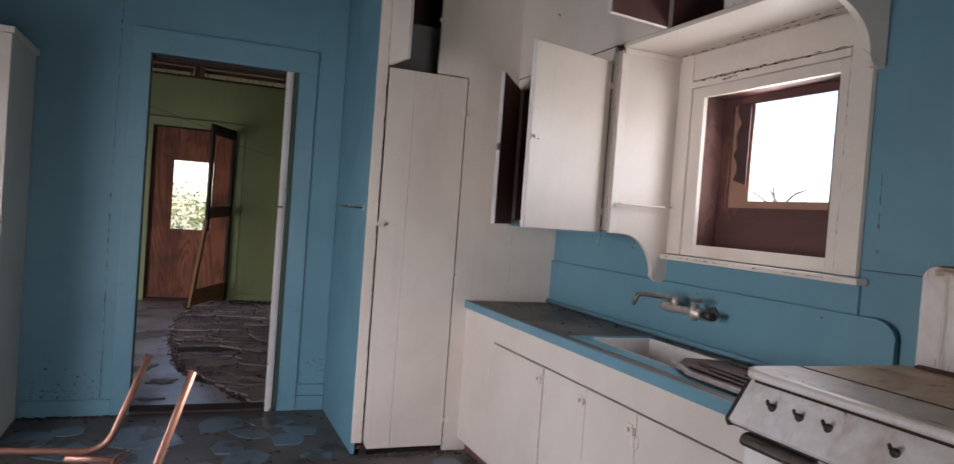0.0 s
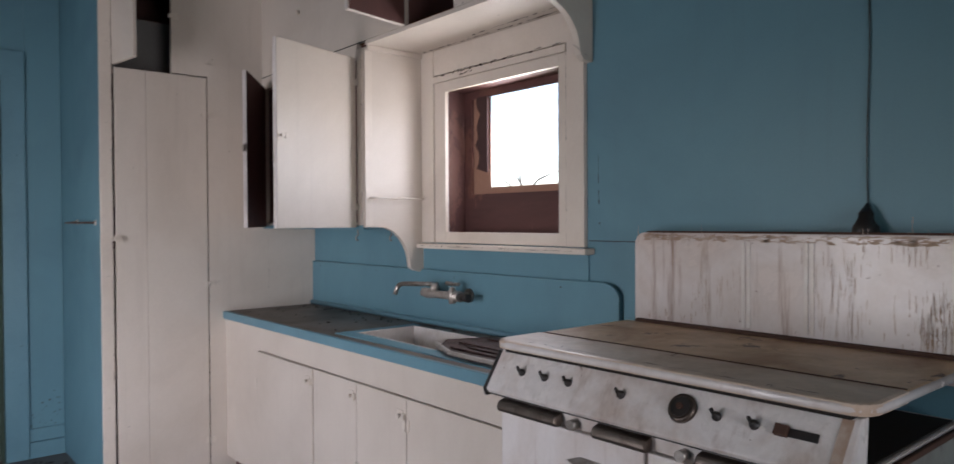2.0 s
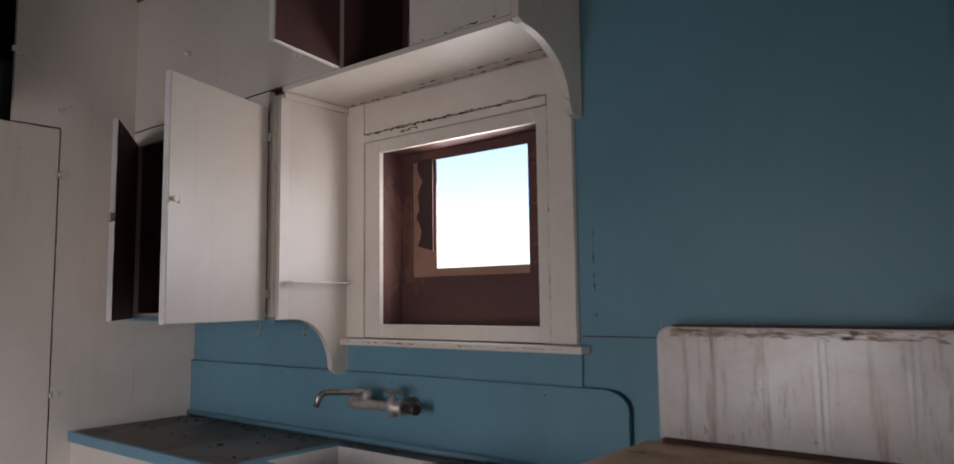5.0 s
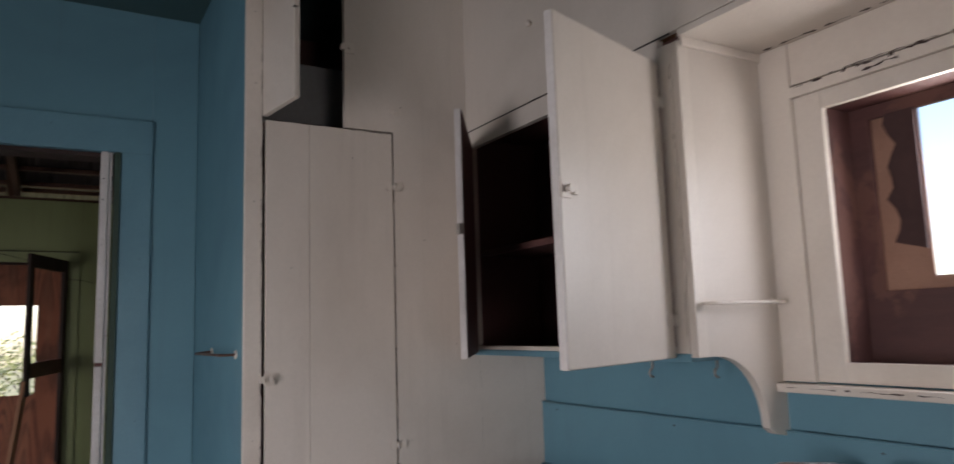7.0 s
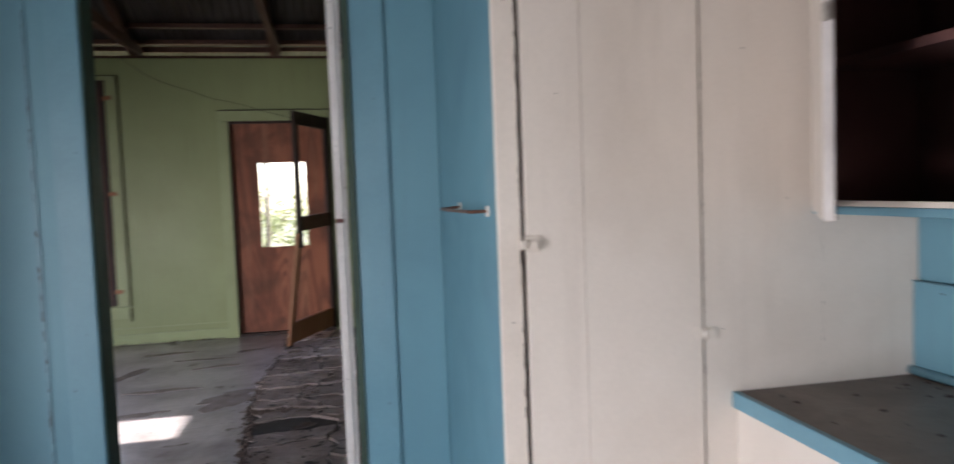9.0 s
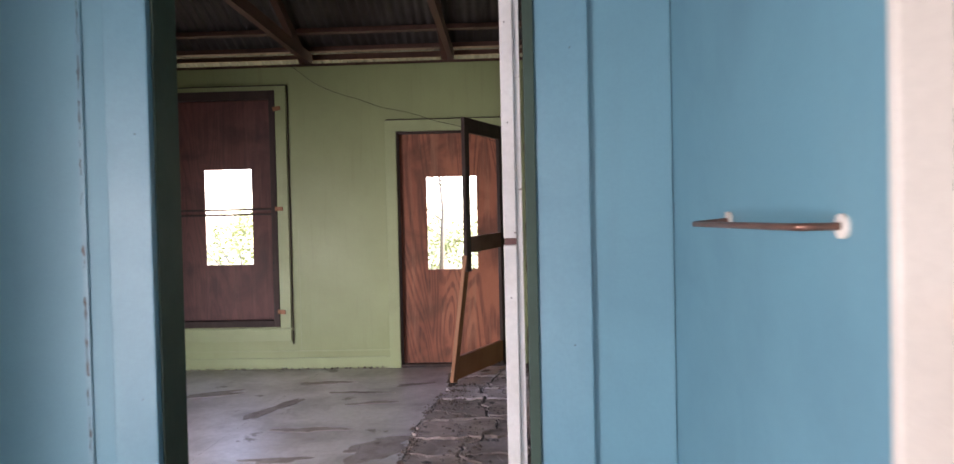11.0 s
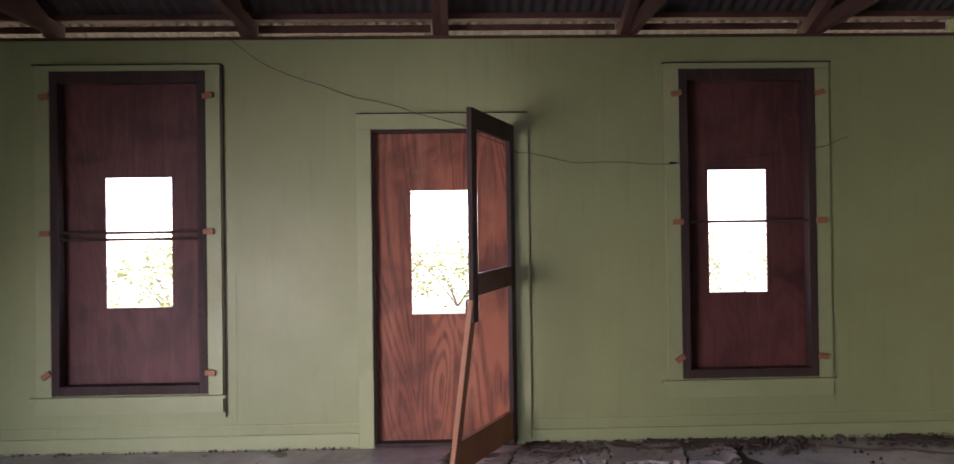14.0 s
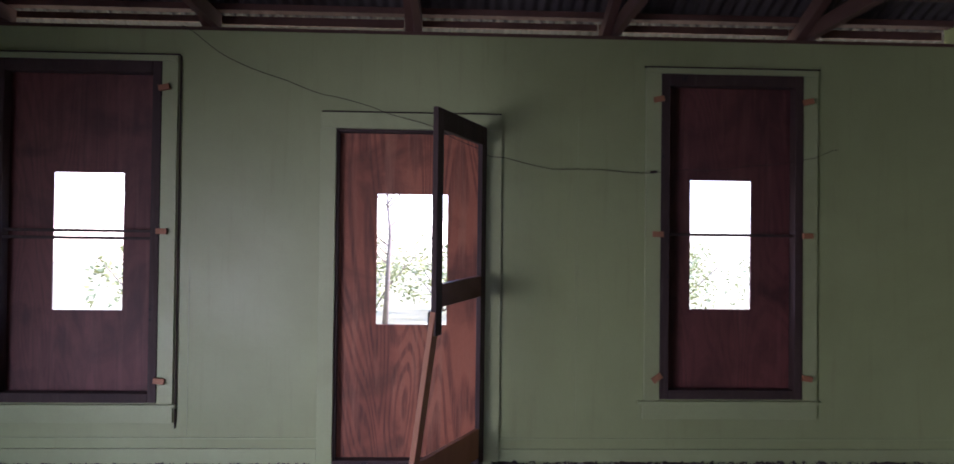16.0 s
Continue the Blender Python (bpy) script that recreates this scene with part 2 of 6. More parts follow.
LINO = surf("pale_linoleum", (0.51, 0.465, 0.47), (0.19, 0.155, 0.145), 0.9, 2.4, 26, 0.42, rough=0.36, rvar=0.2, bump=0.2, chip=(0.12, 0.09, 0.075), chipamt=0.27, chipscale=3.2, streak=0.35, streakcol=(0.24, 0.19, 0.175), streaky=(0.52, 0.7))
PEEL = surf("peeling_linoleum", (0.54, 0.46, 0.45), (0.22, 0.17, 0.155), 0.85, 3.2, 26, 0.4, rough=0.5, bump=0.6, chip=(0.11, 0.08, 0.068), chipamt=0.2, chipscale=5.5, random=0.2)
PEEL_DARK = surf("brown_torn_linoleum", (0.44, 0.345, 0.305), (0.17, 0.12, 0.10), 0.9, 4.5, 22, 0.5, rough=0.7, bump=1.0, chip=(0.05, 0.036, 0.03), chipamt=0.2, chipscale=7, random=0.3)
SCRAP = surf("brown_grey_scrap", (0.30, 0.25, 0.23), (0.17, 0.13, 0.115), 0.9, 9.0, 40, 0.5, rough=0.7, bump=0.6, chip=(0.10, 0.075, 0.06), chipamt=0.25, chipscale=14, random=0.3)
FLAKE = surf("brown_linoleum_back", (0.13, 0.09, 0.072), (0.06, 0.04, 0.033), 0.8, 6, 50, 0.4, rough=0.8, bump=0.4, random=0.4)
IRON = surf("corrugated_iron", (0.085, 0.075, 0.07), (0.04, 0.022, 0.016), 0.85, 2, 60, 0.25, (1, 0.3, 1), rough=0.65, metal=0.25, bump=0.2)
TEAL = surf("teal_ceiling_paint", (0.06, 0.115, 0.115), (0.035, 0.07, 0.07), 0.5, 1, 90, 0.1, rough=0.5)
SCREEN = surf("orange_insect_screen", (0.37, 0.205, 0.14), (0.25, 0.13, 0.09), 0.5, 8, 200, 0.35, rough=0.7, bump=0.5)
CLOTH = surf("torn_dark_paper", (0.055, 0.024, 0.022), (0.03, 0.014, 0.013), 0.6, 9, 60, 0.3, rough=0.8, bump=0.4)
WALLBACK = surf("outer_weatherboard", (0.55, 0.54, 0.5), (0.35, 0.33, 0.3), 0.5, 1, 60, 0.15, rough=0.7)
GROUND = surf("dry_grass_ground", (0.27, 0.25, 0.13), (0.17, 0.17, 0.07), 0.8, 0.5, 9, 0.3, rough=0.95, bump=0.4)
# leaf colour raised past real foliage to stand in for strong sunlight
LEAF_SUNLIT = surf("shrub_leaf_sunlit", (0.30, 0.32, 0.13), (0.20, 0.23, 0.08), 0.7, 3, 30, 0.3, rough=0.6)
BARK = surf("grey_bark", (0.17, 0.14, 0.11), (0.09, 0.07, 0.06), 0.6, 8, 60, 0.3, rough=0.9, bump=0.5)


# ---- building helpers ----
def box(bm, x0, x1, y0, y1, z0, z1):
    vs = [bm.verts.new((x, y, z)) for z in (z0, z1) for x, y in ((x0, y0), (x1, y0), (x1, y1), (x0, y1))]
    for f in ((3, 2, 1, 0), (4, 5, 6, 7), (0, 1, 5, 4), (1, 2, 6, 5), (2, 3, 7, 6), (3, 0, 4, 7)):
        bm.faces.new([vs[i] for i in f])
    return vs


def soften(bm, width, segments=2):
    bmesh.ops.bevel(bm, geom=list(bm.edges), offset=width, segments=segments, profile=0.6, affect="EDGES")
    return bm


def boxes(*rows, bevel=0.0, segments=2):
    bm = bmesh.new()
    for r in rows:
        box(bm, *r)
    return soften(bm, bevel, segments) if bevel else bm


def holed(axis, lo, hi, outer, inner, bevel=0.0):
    """A board with one rectangular hole; outer and inner are (u0, u1, v0, v1) in the two other axes."""
    bm = bmesh.new()

    def ring(r, h):
        return [bm.verts.new({"x": (h, u, v), "y": (u, h, v), "z": (u, v, h)}[axis]) for u, v in ((r[0], r[2]), (r[1], r[2]), (r[1], r[3]), (r[0], r[3]))]

    a, b, c, d = ring(outer, lo), ring(inner, lo), ring(outer, hi), ring(inner, hi)
    for i in range(4):
        j = (i + 1) % 4
        for q in ((a[i], a[j], b[j], b[i]), (c[j], c[i], d[i], d[j]), (a[j], a[i], c[i], c[j]), (b[i], b[j], d[j], d[i])):
            bm.faces.new(q)
    bmesh.ops.recalc_face_normals(bm, faces=list(bm.faces))
    return soften(bm, bevel, 1) if bevel else bm


def crack(axis, at_, points, width, seed, name="paint_crack"):
    """A thin ragged dark ribbon along points in the plane axis = at_."""
    q = random.Random(seed)
    bm = bmesh.new()
    for (u0, v0), (u1, v1) in zip(points, points[1:]):
        n = max(2, int(math.hypot(u1 - u0, v1 - v0) / 0.012))
        du, dv = (v0 - v1), (u1 - u0)
        k = math.hypot(du, dv)
        last = None
        for i in range(n + 1):
            w = width * (0.08 + 0.6 * q.random() ** 3)
            if q.random() < 0.2:
                last = None
                continue
            u, v = u0 + (u1 - u0) * i / n + q.gauss(0, width * 0.10) * du / k, v0 + (v1 - v0) * i / n + q.gauss(0, width * 0.10) * dv / k
            pair = [bm.verts.new({"x": (at_, a, b), "y": (a, at_, b), "z": (a, b, at_)}[axis]) for a, b in ((u - du / k * w / 2, v - dv / k * w / 2), (u + du / k * w / 2, v + dv / k * w / 2))]
            if last:
                bm.faces.new((last[0], pair[0], pair[1], last[1]))
            last = pair
    return bm


def beam(bm, a, b, w, h, up=(0, 0, 1)):
    """A straight timber from a to b, w wide and h deep."""
    a, b = Vector(a), Vector(b)
    d = (b - a).normalized()
    side = d.cross(Vector(up)).normalized()
    top = side.cross(d)
    vs = [bm.verts.new(p + side * s * w / 2 + top * k * h / 2) for p in (a, b) for s, k in ((-1, -1), (1, -1), (1, 1), (-1, 1))]
    for f in ((0, 1, 2, 3), (7, 6, 5, 4), (0, 4, 5, 1), (1, 5, 6, 2), (2, 6, 7, 3), (3, 7, 4, 0)):
        bm.faces.new([vs[i] for i in f])
    return bm


def beams(*rows, bevel=0.0):
    bm = bmesh.new()
    for r in rows:
        beam(bm, *r)
    bmesh.ops.recalc_face_normals(bm, faces=list(bm.faces))
    return soften(bm, bevel, 1) if bevel else bm


def slab(points, axis, lo, hi, bevel=0.0):
    """A flat outline (pairs in the two other axes) given thickness along axis 'x', 'y' or 'z'."""
    bm = bmesh.new()

    def place(p, h):
        return {"x": (h, p[0], p[1]), "y": (p[0], h, p[1]), "z": (p[0], p[1], h)}[axis]

    a = [bm.verts.new(place(p, lo)) for p in points]
    b = [bm.verts.new(place(p, hi)) for p in points]
    n = len(points)
    bm.faces.new(a)
    bm.faces.new(b[::-1])
    for i in range(n):
        bm.faces.new((a[i], b[i], b[(i + 1) % n], a[(i + 1) % n]))
    bmesh.ops.recalc_face_normals(bm, faces=list(bm.faces))
    return soften(bm, bevel, 2) if bevel else bm


def tube(points, r, sides=10, bm=None):
    """A round pipe along points."""
    bm = bm or bmesh.new()
    pts = [Vector(p) for p in points]
    rings = []
    ref = Vector((0.31, 0.17, 0.93)).normalized()
    for i, p in enumerate(pts):
        d = (pts[min(i + 1, len(pts) - 1)] - pts[max(i - 1, 0)]).normalized()
        u = d.cross(ref).normalized()
        v = d.cross(u)
        rings.append([bm.verts.new(p + (u * math.cos(k * 2 * math.pi / sides) + v * math.sin(k * 2 * math.pi / sides)) * (r if not isinstance(r, (list, tuple)) else r[i])) for k in range(sides)])
    for a, b in zip(rings, rings[1:]):
        for k in range(sides):
            bm.faces.new((a[k], a[(k + 1) % sides], b[(k + 1) % sides], b[k])).smooth = True
    bm.faces.new(rings[0][::-1])
    bm.faces.new(rings[-1])
    return bm


def round_path(points, r=0.05, n=6):
    """Points of a bent path with its corners rounded."""
    pts = [Vector(p) for p in points]
    out = [pts[0]]
    for a, b, c in zip(pts, pts[1:], pts[2:]):
        u, v = (a - b), (c - b)
        k = min(r, u.length / 2, v.length / 2)
        p, q = b + u.normalized() * k, b + v.normalized() * k
        for i in range(n + 1):
            s = i / n
            out.append(p * (1 - s) ** 2 + b * 2 * s * (1 - s) + q * s * s)
    return out + [pts[-1]]


def disc(centre, normal, r, depth, sides=20, bevel=0.0):
    c, n = Vector(centre), Vector(normal).normalized()
    bm = tube([c, c + n * depth], r, sides)
    return bm


def finish(name, bm, material):
    me = bpy.data.meshes.new(name)
    bm.normal_update()
    bm.to_mesh(me)
    bm.free()
    me.materials.append(material)
    return new(name, me)


def part(name, bm, material, parent, label=""):
    ob = finish(name, bm, material)
    ob.parent = parent
    ob.matrix_parent_inverse = parent.matrix_world.inverted()
    return tagged(ob, label) if label else ob


def thing(name, place, label, category, group=""):
    ob = new(name)
    ob.location = place
    ob.empty_display_size = 0.1
    bpy.context.view_layer.update()
    return tagged(ob, label, category, group)


def solid(name, bm, material, label, category, group=""):
    return tagged(finish(name, bm, material), label, category, group)


def structure(name, bm, material, label, category):
    return tagged(finish(name, bm, material), label, category, kind="structure")


# ---- structure ----
structure("ground", boxes((-60, 60, -60, 70, -0.85, -0.75)), GROUND, "dry grassy ground outside the house", "ground")
structure("floor_kitchen", boxes((KX - 0.12, WX + 0.12, KB - 0.12, GB, -0.10, 0.0)), KFLOOR, "dirty dark floor under broken vinyl", "floor")
structure("floor_green_room", boxes((GL - 0.12, GR + 0.12, GB + 0.001, GY + 0.12, -0.10, 0.004)), LINO, "pale worn linoleum floor with stains", "floor")
structure("ceiling_kitchen", boxes((KX - 0.12, WX + 0.12, KB - 0.12, DY - 0.001, CEIL, CEIL + 0.03)), TEAL, "dark teal painted board ceiling", "ceiling")
# window wall of the kitchen, around the window
WY0, WY1, WZ0, WZ1 = 2.285, 3.05, 1.15, 1.85
structure("wall_east", boxes((WX, WX + 0.12, KB, WY0, -0.1, CEIL), (WX, WX + 0.12, WY1, DY, -0.1, CEIL), (WX, WX + 0.12, WY0, WY1, -0.1, WZ0), (WX, WX + 0.12, WY0, WY1, WZ1, CEIL)), BLUE, "blue painted board wall with dark joints", "wall")
# partition with the doorway
DX0, DX1, DZ = 0.060, 0.842, 2.008
structure("wall_partition_kitchen_side", slab([(KX, 0), (DX0, 0), (DX0, DZ), (DX1, DZ), (DX1, 0), (WX + 0.12, 0), (WX + 0.12, 4.82), (KX, 4.82)], "y", DY, DY + 0.05), BLUE, "blue painted board partition wall", "wall")
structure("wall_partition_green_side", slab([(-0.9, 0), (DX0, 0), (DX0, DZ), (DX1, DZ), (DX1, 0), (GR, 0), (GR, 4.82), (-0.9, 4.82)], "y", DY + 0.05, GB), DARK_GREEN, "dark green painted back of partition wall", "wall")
# unseen wall; its low opening is added to let the fill lamp through
structure("wall_green_south", boxes((GL, -3.3, DY + 0.05, GB, 0, 4.82), (-3.3, -0.9001, DY + 0.05, GB, 0, 0.1), (-3.3, -0.9001, DY + 0.05, GB, 1.5, 4.82)), DARK_GREEN, "dark green wall with an added low opening for light", "wall")
# unseen kitchen walls, with openings added for the fill lamps
structure("wall_west", boxes((KX - 0.12, KX, KB, 2.0, 0, CEIL), (KX - 0.12, KX, 3.0, DY, 0, CEIL), (KX - 0.12, KX, 2.0, 3.0, 1.65, CEIL)), BLUE, "blue painted kitchen side wall with an unseen light opening", "wall")
structure("wall_south", boxes((KX - 0.12, 0.2, KB - 0.12, KB, 0, CEIL), (1.1, WX + 0.12, KB - 0.12, KB, 0, CEIL), (0.2, 1.1, KB - 0.12, KB, 1.65, CEIL)), BLUE, "blue painted kitchen back wall with an added light opening", "wall")
# green room
LW, RW, GD = (-2.114, -1.148, 0.370, 2.386), (1.832, 2.714, 0.404, 2.374), (-0.125, 0.778, 0.0, 2.008)
structure("wall_north", boxes((GL, LW[0], GY, GY + 0.12, 0, TOP), (LW[1], GD[0], GY, GY + 0.12, 0, TOP), (GD[1], RW[0], GY, GY + 0.12, 0, TOP), (RW[1], GR, GY, GY + 0.12, 0, TOP),
          (LW[0], LW[1], GY, GY + 0.12, 0, LW[2]), (LW[0], LW[1], GY, GY + 0.12, LW[3], TOP), (GD[0], GD[1], GY, GY + 0.12, GD[3], TOP),
          (RW[0], RW[1], GY, GY + 0.12, 0, RW[2]), (RW[0], RW[1], GY, GY + 0.12, RW[3], TOP)), GREEN, "lime green painted board wall, faded", "wall")


def eave(y):
    return 2.70 + (9.82 - y) * 0.42


# end walls; the east one has an unseen opening added to shape the sun patch
def under_roof(name, x0, x1, pieces):
    bm = bmesh.new()
    for a, b, lo, hi in pieces:
        tops = [(hi, hi) if hi else (eave(a) - 0.02, eave(b) - 0.02)][0]
        vs = [bm.verts.new((x, y, z)) for x in (x0, x1) for y, z in ((a, lo), (b, lo), (b, tops[1]), (a, tops[0]))]
        for f in ((0, 1, 2, 3), (7, 6, 5, 4), (0, 4, 5, 1), (1, 5, 6, 2), (2, 6, 7, 3), (3, 7, 4, 0)):
            bm.faces.new([vs[k] for k in f])
    bmesh.ops.recalc_face_normals(bm, faces=list(bm.faces))
    return structure(name, bm, GREEN, "green painted board end wall", "wall")


under_roof("wall_green_east", GR, GR + 0.12, ((GB + 0.001, 6.73, 0, 0), (7.15, GY + 0.12, 0, 0), (6.73, 7.15, 0, 1.915), (6.73, 7.15, 2.40, 0)))
under_roof("wall_green_west", GL - 0.12, GL, ((GB + 0.001, GY + 0.12, 0, 0),))

# roof over the green room
bm = bmesh.new()
n = 700
rows = []
for y in (10.02, 8.9, 7.6, 6.3, 4.95):
    rows.append([bm.verts.new((GL - 0.4 + (GR - GL + 0.8) * i / n, y, eave(y) + 0.011 * math.sin(2 * math.pi * (GL - 0.4 + (GR - GL + 0.8) * i / n) / 0.076))) for i in range(n + 1)])
for a, b in zip(rows, rows[1:]):
    for i in range(n):
        bm.faces.new((a[i], a[i + 1], b[i + 1], b[i])).smooth = True
structure("roof_sheet", bm, IRON, "rusty corrugated iron roof sheets seen from below", "roof")

# ---- doorway: casing, free-standing jamb strip, threshold ----
CO = DY - 0.022
door_trim = thing("trim_doorway", (0.45, DY, 0), "blue painted flat door casing, chipped along the edges", "door casing")
door_trim["kind"] = "structure"
part("casing_board", boxes((DX0 - 0.092, DX0, CO, DY - 0.001, 0, DZ + 0.001), bevel=0.003), BLUE_EDGE, door_trim)
part("casing_board", boxes((DX1 + 0.011, 0.962, CO, DY - 0.001, 0, DZ + 0.001), bevel=0.003), BLUE_EDGE, door_trim)
part("casing_head", boxes((DX0 - 0.092, 0.962, CO - 0.002, DY - 0.001, DZ, 2.141), bevel=0.003), BLUE_EDGE, door_trim)
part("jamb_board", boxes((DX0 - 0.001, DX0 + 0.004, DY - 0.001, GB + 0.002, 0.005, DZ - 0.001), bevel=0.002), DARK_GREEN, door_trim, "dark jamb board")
part("jamb_head", boxes((DX0 + 0.019, DX1, DY + 0.001, GB + 0.002, DZ - 0.018, DZ - 0.001), bevel=0.002), DARKWOOD, door_trim)
part("green_edge_strip", boxes((0.831, 0.8525, 4.963, DY - 0.001, 0.004, DZ - 0.001), bevel=0.002), DARK_GREEN, door_trim, "dark green edge strip inside the casing")
strip = thing("door_jamb_strip", (0.80, 4.93, 0), "chipped white painted jamb strip standing in the doorway", "jamb")
part("front_strip", boxes((0.785, 0.811, 4.953, 4.983, 0.004, 1.2065), (0.785, 0.811, 4.953, 4.983, 1.2195, DZ - 0.004), bevel=0.003), JAMB, strip)
part("back_strip", boxes((0.8115, 0.824, 4.962, 5.008, 0.004, DZ - 0.004), bevel=0.002), JAMB, strip)
part("hinge_recess", boxes((0.787, 0.811, 4.957, 4.982, 1.207, 1.219)), INSIDE, strip, "bare brown hinge recess")
for z in (1.82, 1.90):
    part("screw", disc((0.795, 4.9535, z), (0, -1, 0), 0.003, 0.002, 8), BLACK, strip)
structure("threshold", boxes((DX0, DX1, DY - 0.03, GB, 0.0045, 0.022), bevel=0.004), DARKWOOD, "worn dark wooden threshold board", "threshold")
structure("baseboard_partition", boxes((-0.463, DX0 - 0.093, DY - 0.018, DY - 0.001, 0.0, 0.09), bevel=0.003), BLUE, "blue painted baseboard", "baseboard")
wall_panel = boxes((0.963, PX - 0.002, DY - 0.008, DY - 0.001, 0.16, CEIL - 0.002), (0.963, PX - 0.002, DY - 0.014, DY - 0.001, 0.09, 0.155), (0.963, PX - 0.002, DY - 0.018, DY - 0.001, 0.0, 0.085), bevel=0.002)
structure("wall_panel", wall_panel, BLUE, "narrow blue board between casing and pantry", "wall panel")
structure("wall_joint_cover", boxes((DX0 - 0.160, DX0 - 0.148, DY - 0.005, DY - 0.001, 0.1, CEIL - 0.001)), BLUE_EDGE, "thin blue joint strip on the wall", "trim")

# ---- pantry ----
pantry = thing("pantry_cupboard", (1.6, 4.5, 0), "tall cream pantry cupboard with blue side and ajar upper door", "pantry")
part("side_panel", boxes((PX, PX + 0.02, PY + 0.012, DY - 0.001, 0, CEIL - 0.001), bevel=0.002), BLUE, pantry, "blue painted side panel")
part("corner_post", boxes((PX - 0.003, PX + 0.050, PY - 0.006, PY + 0.0115, 0.06, CEIL - 0.001), bevel=0.003), WHITE_WORN, pantry)
part("lower_door", boxes((1.190, 1.3234, PY - 0.012, PY + 0.008, 0.03, 1.955), (1.3246, 1.6065, PY - 0.012, PY + 0.008, 0.03, 1.955), bevel=0.0015), WHITE, pantry)
part("fixed_panel", boxes((1.612, WX - 0.001, PY - 0.01, PY + 0.01, 0, CEIL - 0.001), (1.443, 1.612, PY - 0.01, PY + 0.01, 1.961, CEIL - 0.001)), WHITE, pantry)
part("top_rail", boxes((PX + 0.056, 1.4425, PY - 0.008, PY + 0.01, 2.49, CEIL - 0.001)), WHITE, pantry)
part("floor_board", boxes((PX + 0.03, WX - 0.01, PY + 0.02, DY - 0.01, 0.02, 0.04)), INSIDE, pantry)
part("shelf", boxes((PX + 0.03, WX - 0.01, PY + 0.012, DY - 0.01, 1.928, 1.954)), INSIDE, pantry)
part("back_lining", boxes((PX + 0.021, WX - 0.01, DY - 0.03, DY - 0.012, 0.05, CEIL - 0.002)), INSIDE, pantry)
part("inner_board", boxes((1.20, 1.9, PY + 0.30, PY + 0.315, 1.955, 2.27)), GREYBOARD, pantry, "grey board inside the top")
ulf = part("upper_door", beams(((1.187, PY - 0.012, 2.225), (1.219, 3.915, 2.225), 0.018, 0.52), bevel=0.002), WHITE_WORN, pantry, "chipped cream door standing ajar")
part("catch", boxes((1.205, 1.218, 3.903, 3.914, 2.23, 2.23)), BLACK, ulf)


def hinge(parent, place, across, out, w=0.05, h=0.032):
    """A painted butterfly hinge: two small rounded leaves and a pin."""
    c, a, o = Vector(place), Vector(across).normalized(), Vector(out).normalized()
    bm = bmesh.new()
    for s in (-1, 1):
        ring = [c + a * s * (0.004 + w * 0.5 * (0.5 - 0.5 * math.cos(k))) + Vector((0, 0, 1)) * h * 0.5 * math.sin(k) for k in [j * 2 * math.pi / 10 for j in range(10)]]
        lo, hi = [bm.verts.new(p) for p in ring], [bm.verts.new(p + o * 0.003) for p in ring]
        bm.faces.new(hi)
        for i in range(10):
            bm.faces.new((lo[i], lo[(i + 1) % 10], hi[(i + 1) % 10], hi[i]))
    tube([c - Vector((0, 0, h * 0.4)) + o * 0.004, c + Vector((0, 0, h * 0.4)) + o * 0.004], 0.004, 8, bm)
    bmesh.ops.recalc_face_normals(bm, faces=list(bm.faces))
    return part("hinge", bm, WHITE_WORN, parent)


def catch(parent, place, out, across):
    """A small cupboard catch: plate, keeper and knob."""
    c, o, a = Vector(place), Vector(out).normalized(), Vector(across).normalized()
    up = Vector((0, 0, 1))
    bm = bmesh.new()
    beam(bm, c - up * 0.018, c + up * 0.018, 0.034, 0.006, o)
    beam(bm, c - a * 0.03 + o * 0.004, c - a * 0.016 + o * 0.004, 0.02, 0.012, o)
    tube([c + o * 0.003, c + o * 0.016], [0.006, 0.009], 10, bm)
    bmesh.ops.recalc_face_normals(bm, faces=list(bm.faces))
    return part("catch", bm, WHITE_WORN, parent, "small painted metal catch")


for z in (1.775, 0.942, 0.165):
    hinge(pantry, (1.6105, PY - 0.0125, z), (1, 0, 0), (0, -1, 0))
hinge(pantry, (1.62, PY - 0.0125, 2.03), (1, 0, 0), (0, -1, 0), 0.04, 0.02)
catch(pantry, (1.202, PY - 0.014, 1.172), (0, -1, 0), (1, 0, 0))
catch(pantry, (1.458, PY - 0.013, 2.23), (0, -1, 0), (1, 0, 0))


def wire_rail(name, pts, r, label, material):
    t = thing(name, pts[0], label, "towel rail")
    part("rod", tube(round_path(pts, 0.01, 3), r, 8), material, t)
    for p, q in ((pts[0], pts[1]), (pts[-1], pts[-2])):
        d = (Vector(q) - Vector(p)).normalized()
        part("mount", disc(Vector(p) - d * 0.001, d, 0.013, 0.006, 12), WHITE_WORN, t)
    return t


wire_rail("towel_rail", [(PX, 4.25, 1.245), (1.085, 4.25, 1.245), (1.075, 4.62, 1.245), (PX, 4.62, 1.25)], 0.0042, "thin rusty metal towel rail on the blue pantry side", COPPER)

# ---- wall cabinet over the counter ----
cab = thing("wall_cabinet", (2.05, 3.7, 1.25), "cream wall cabinet with both doors standing open", "wall cabinet")
SY = 3.155
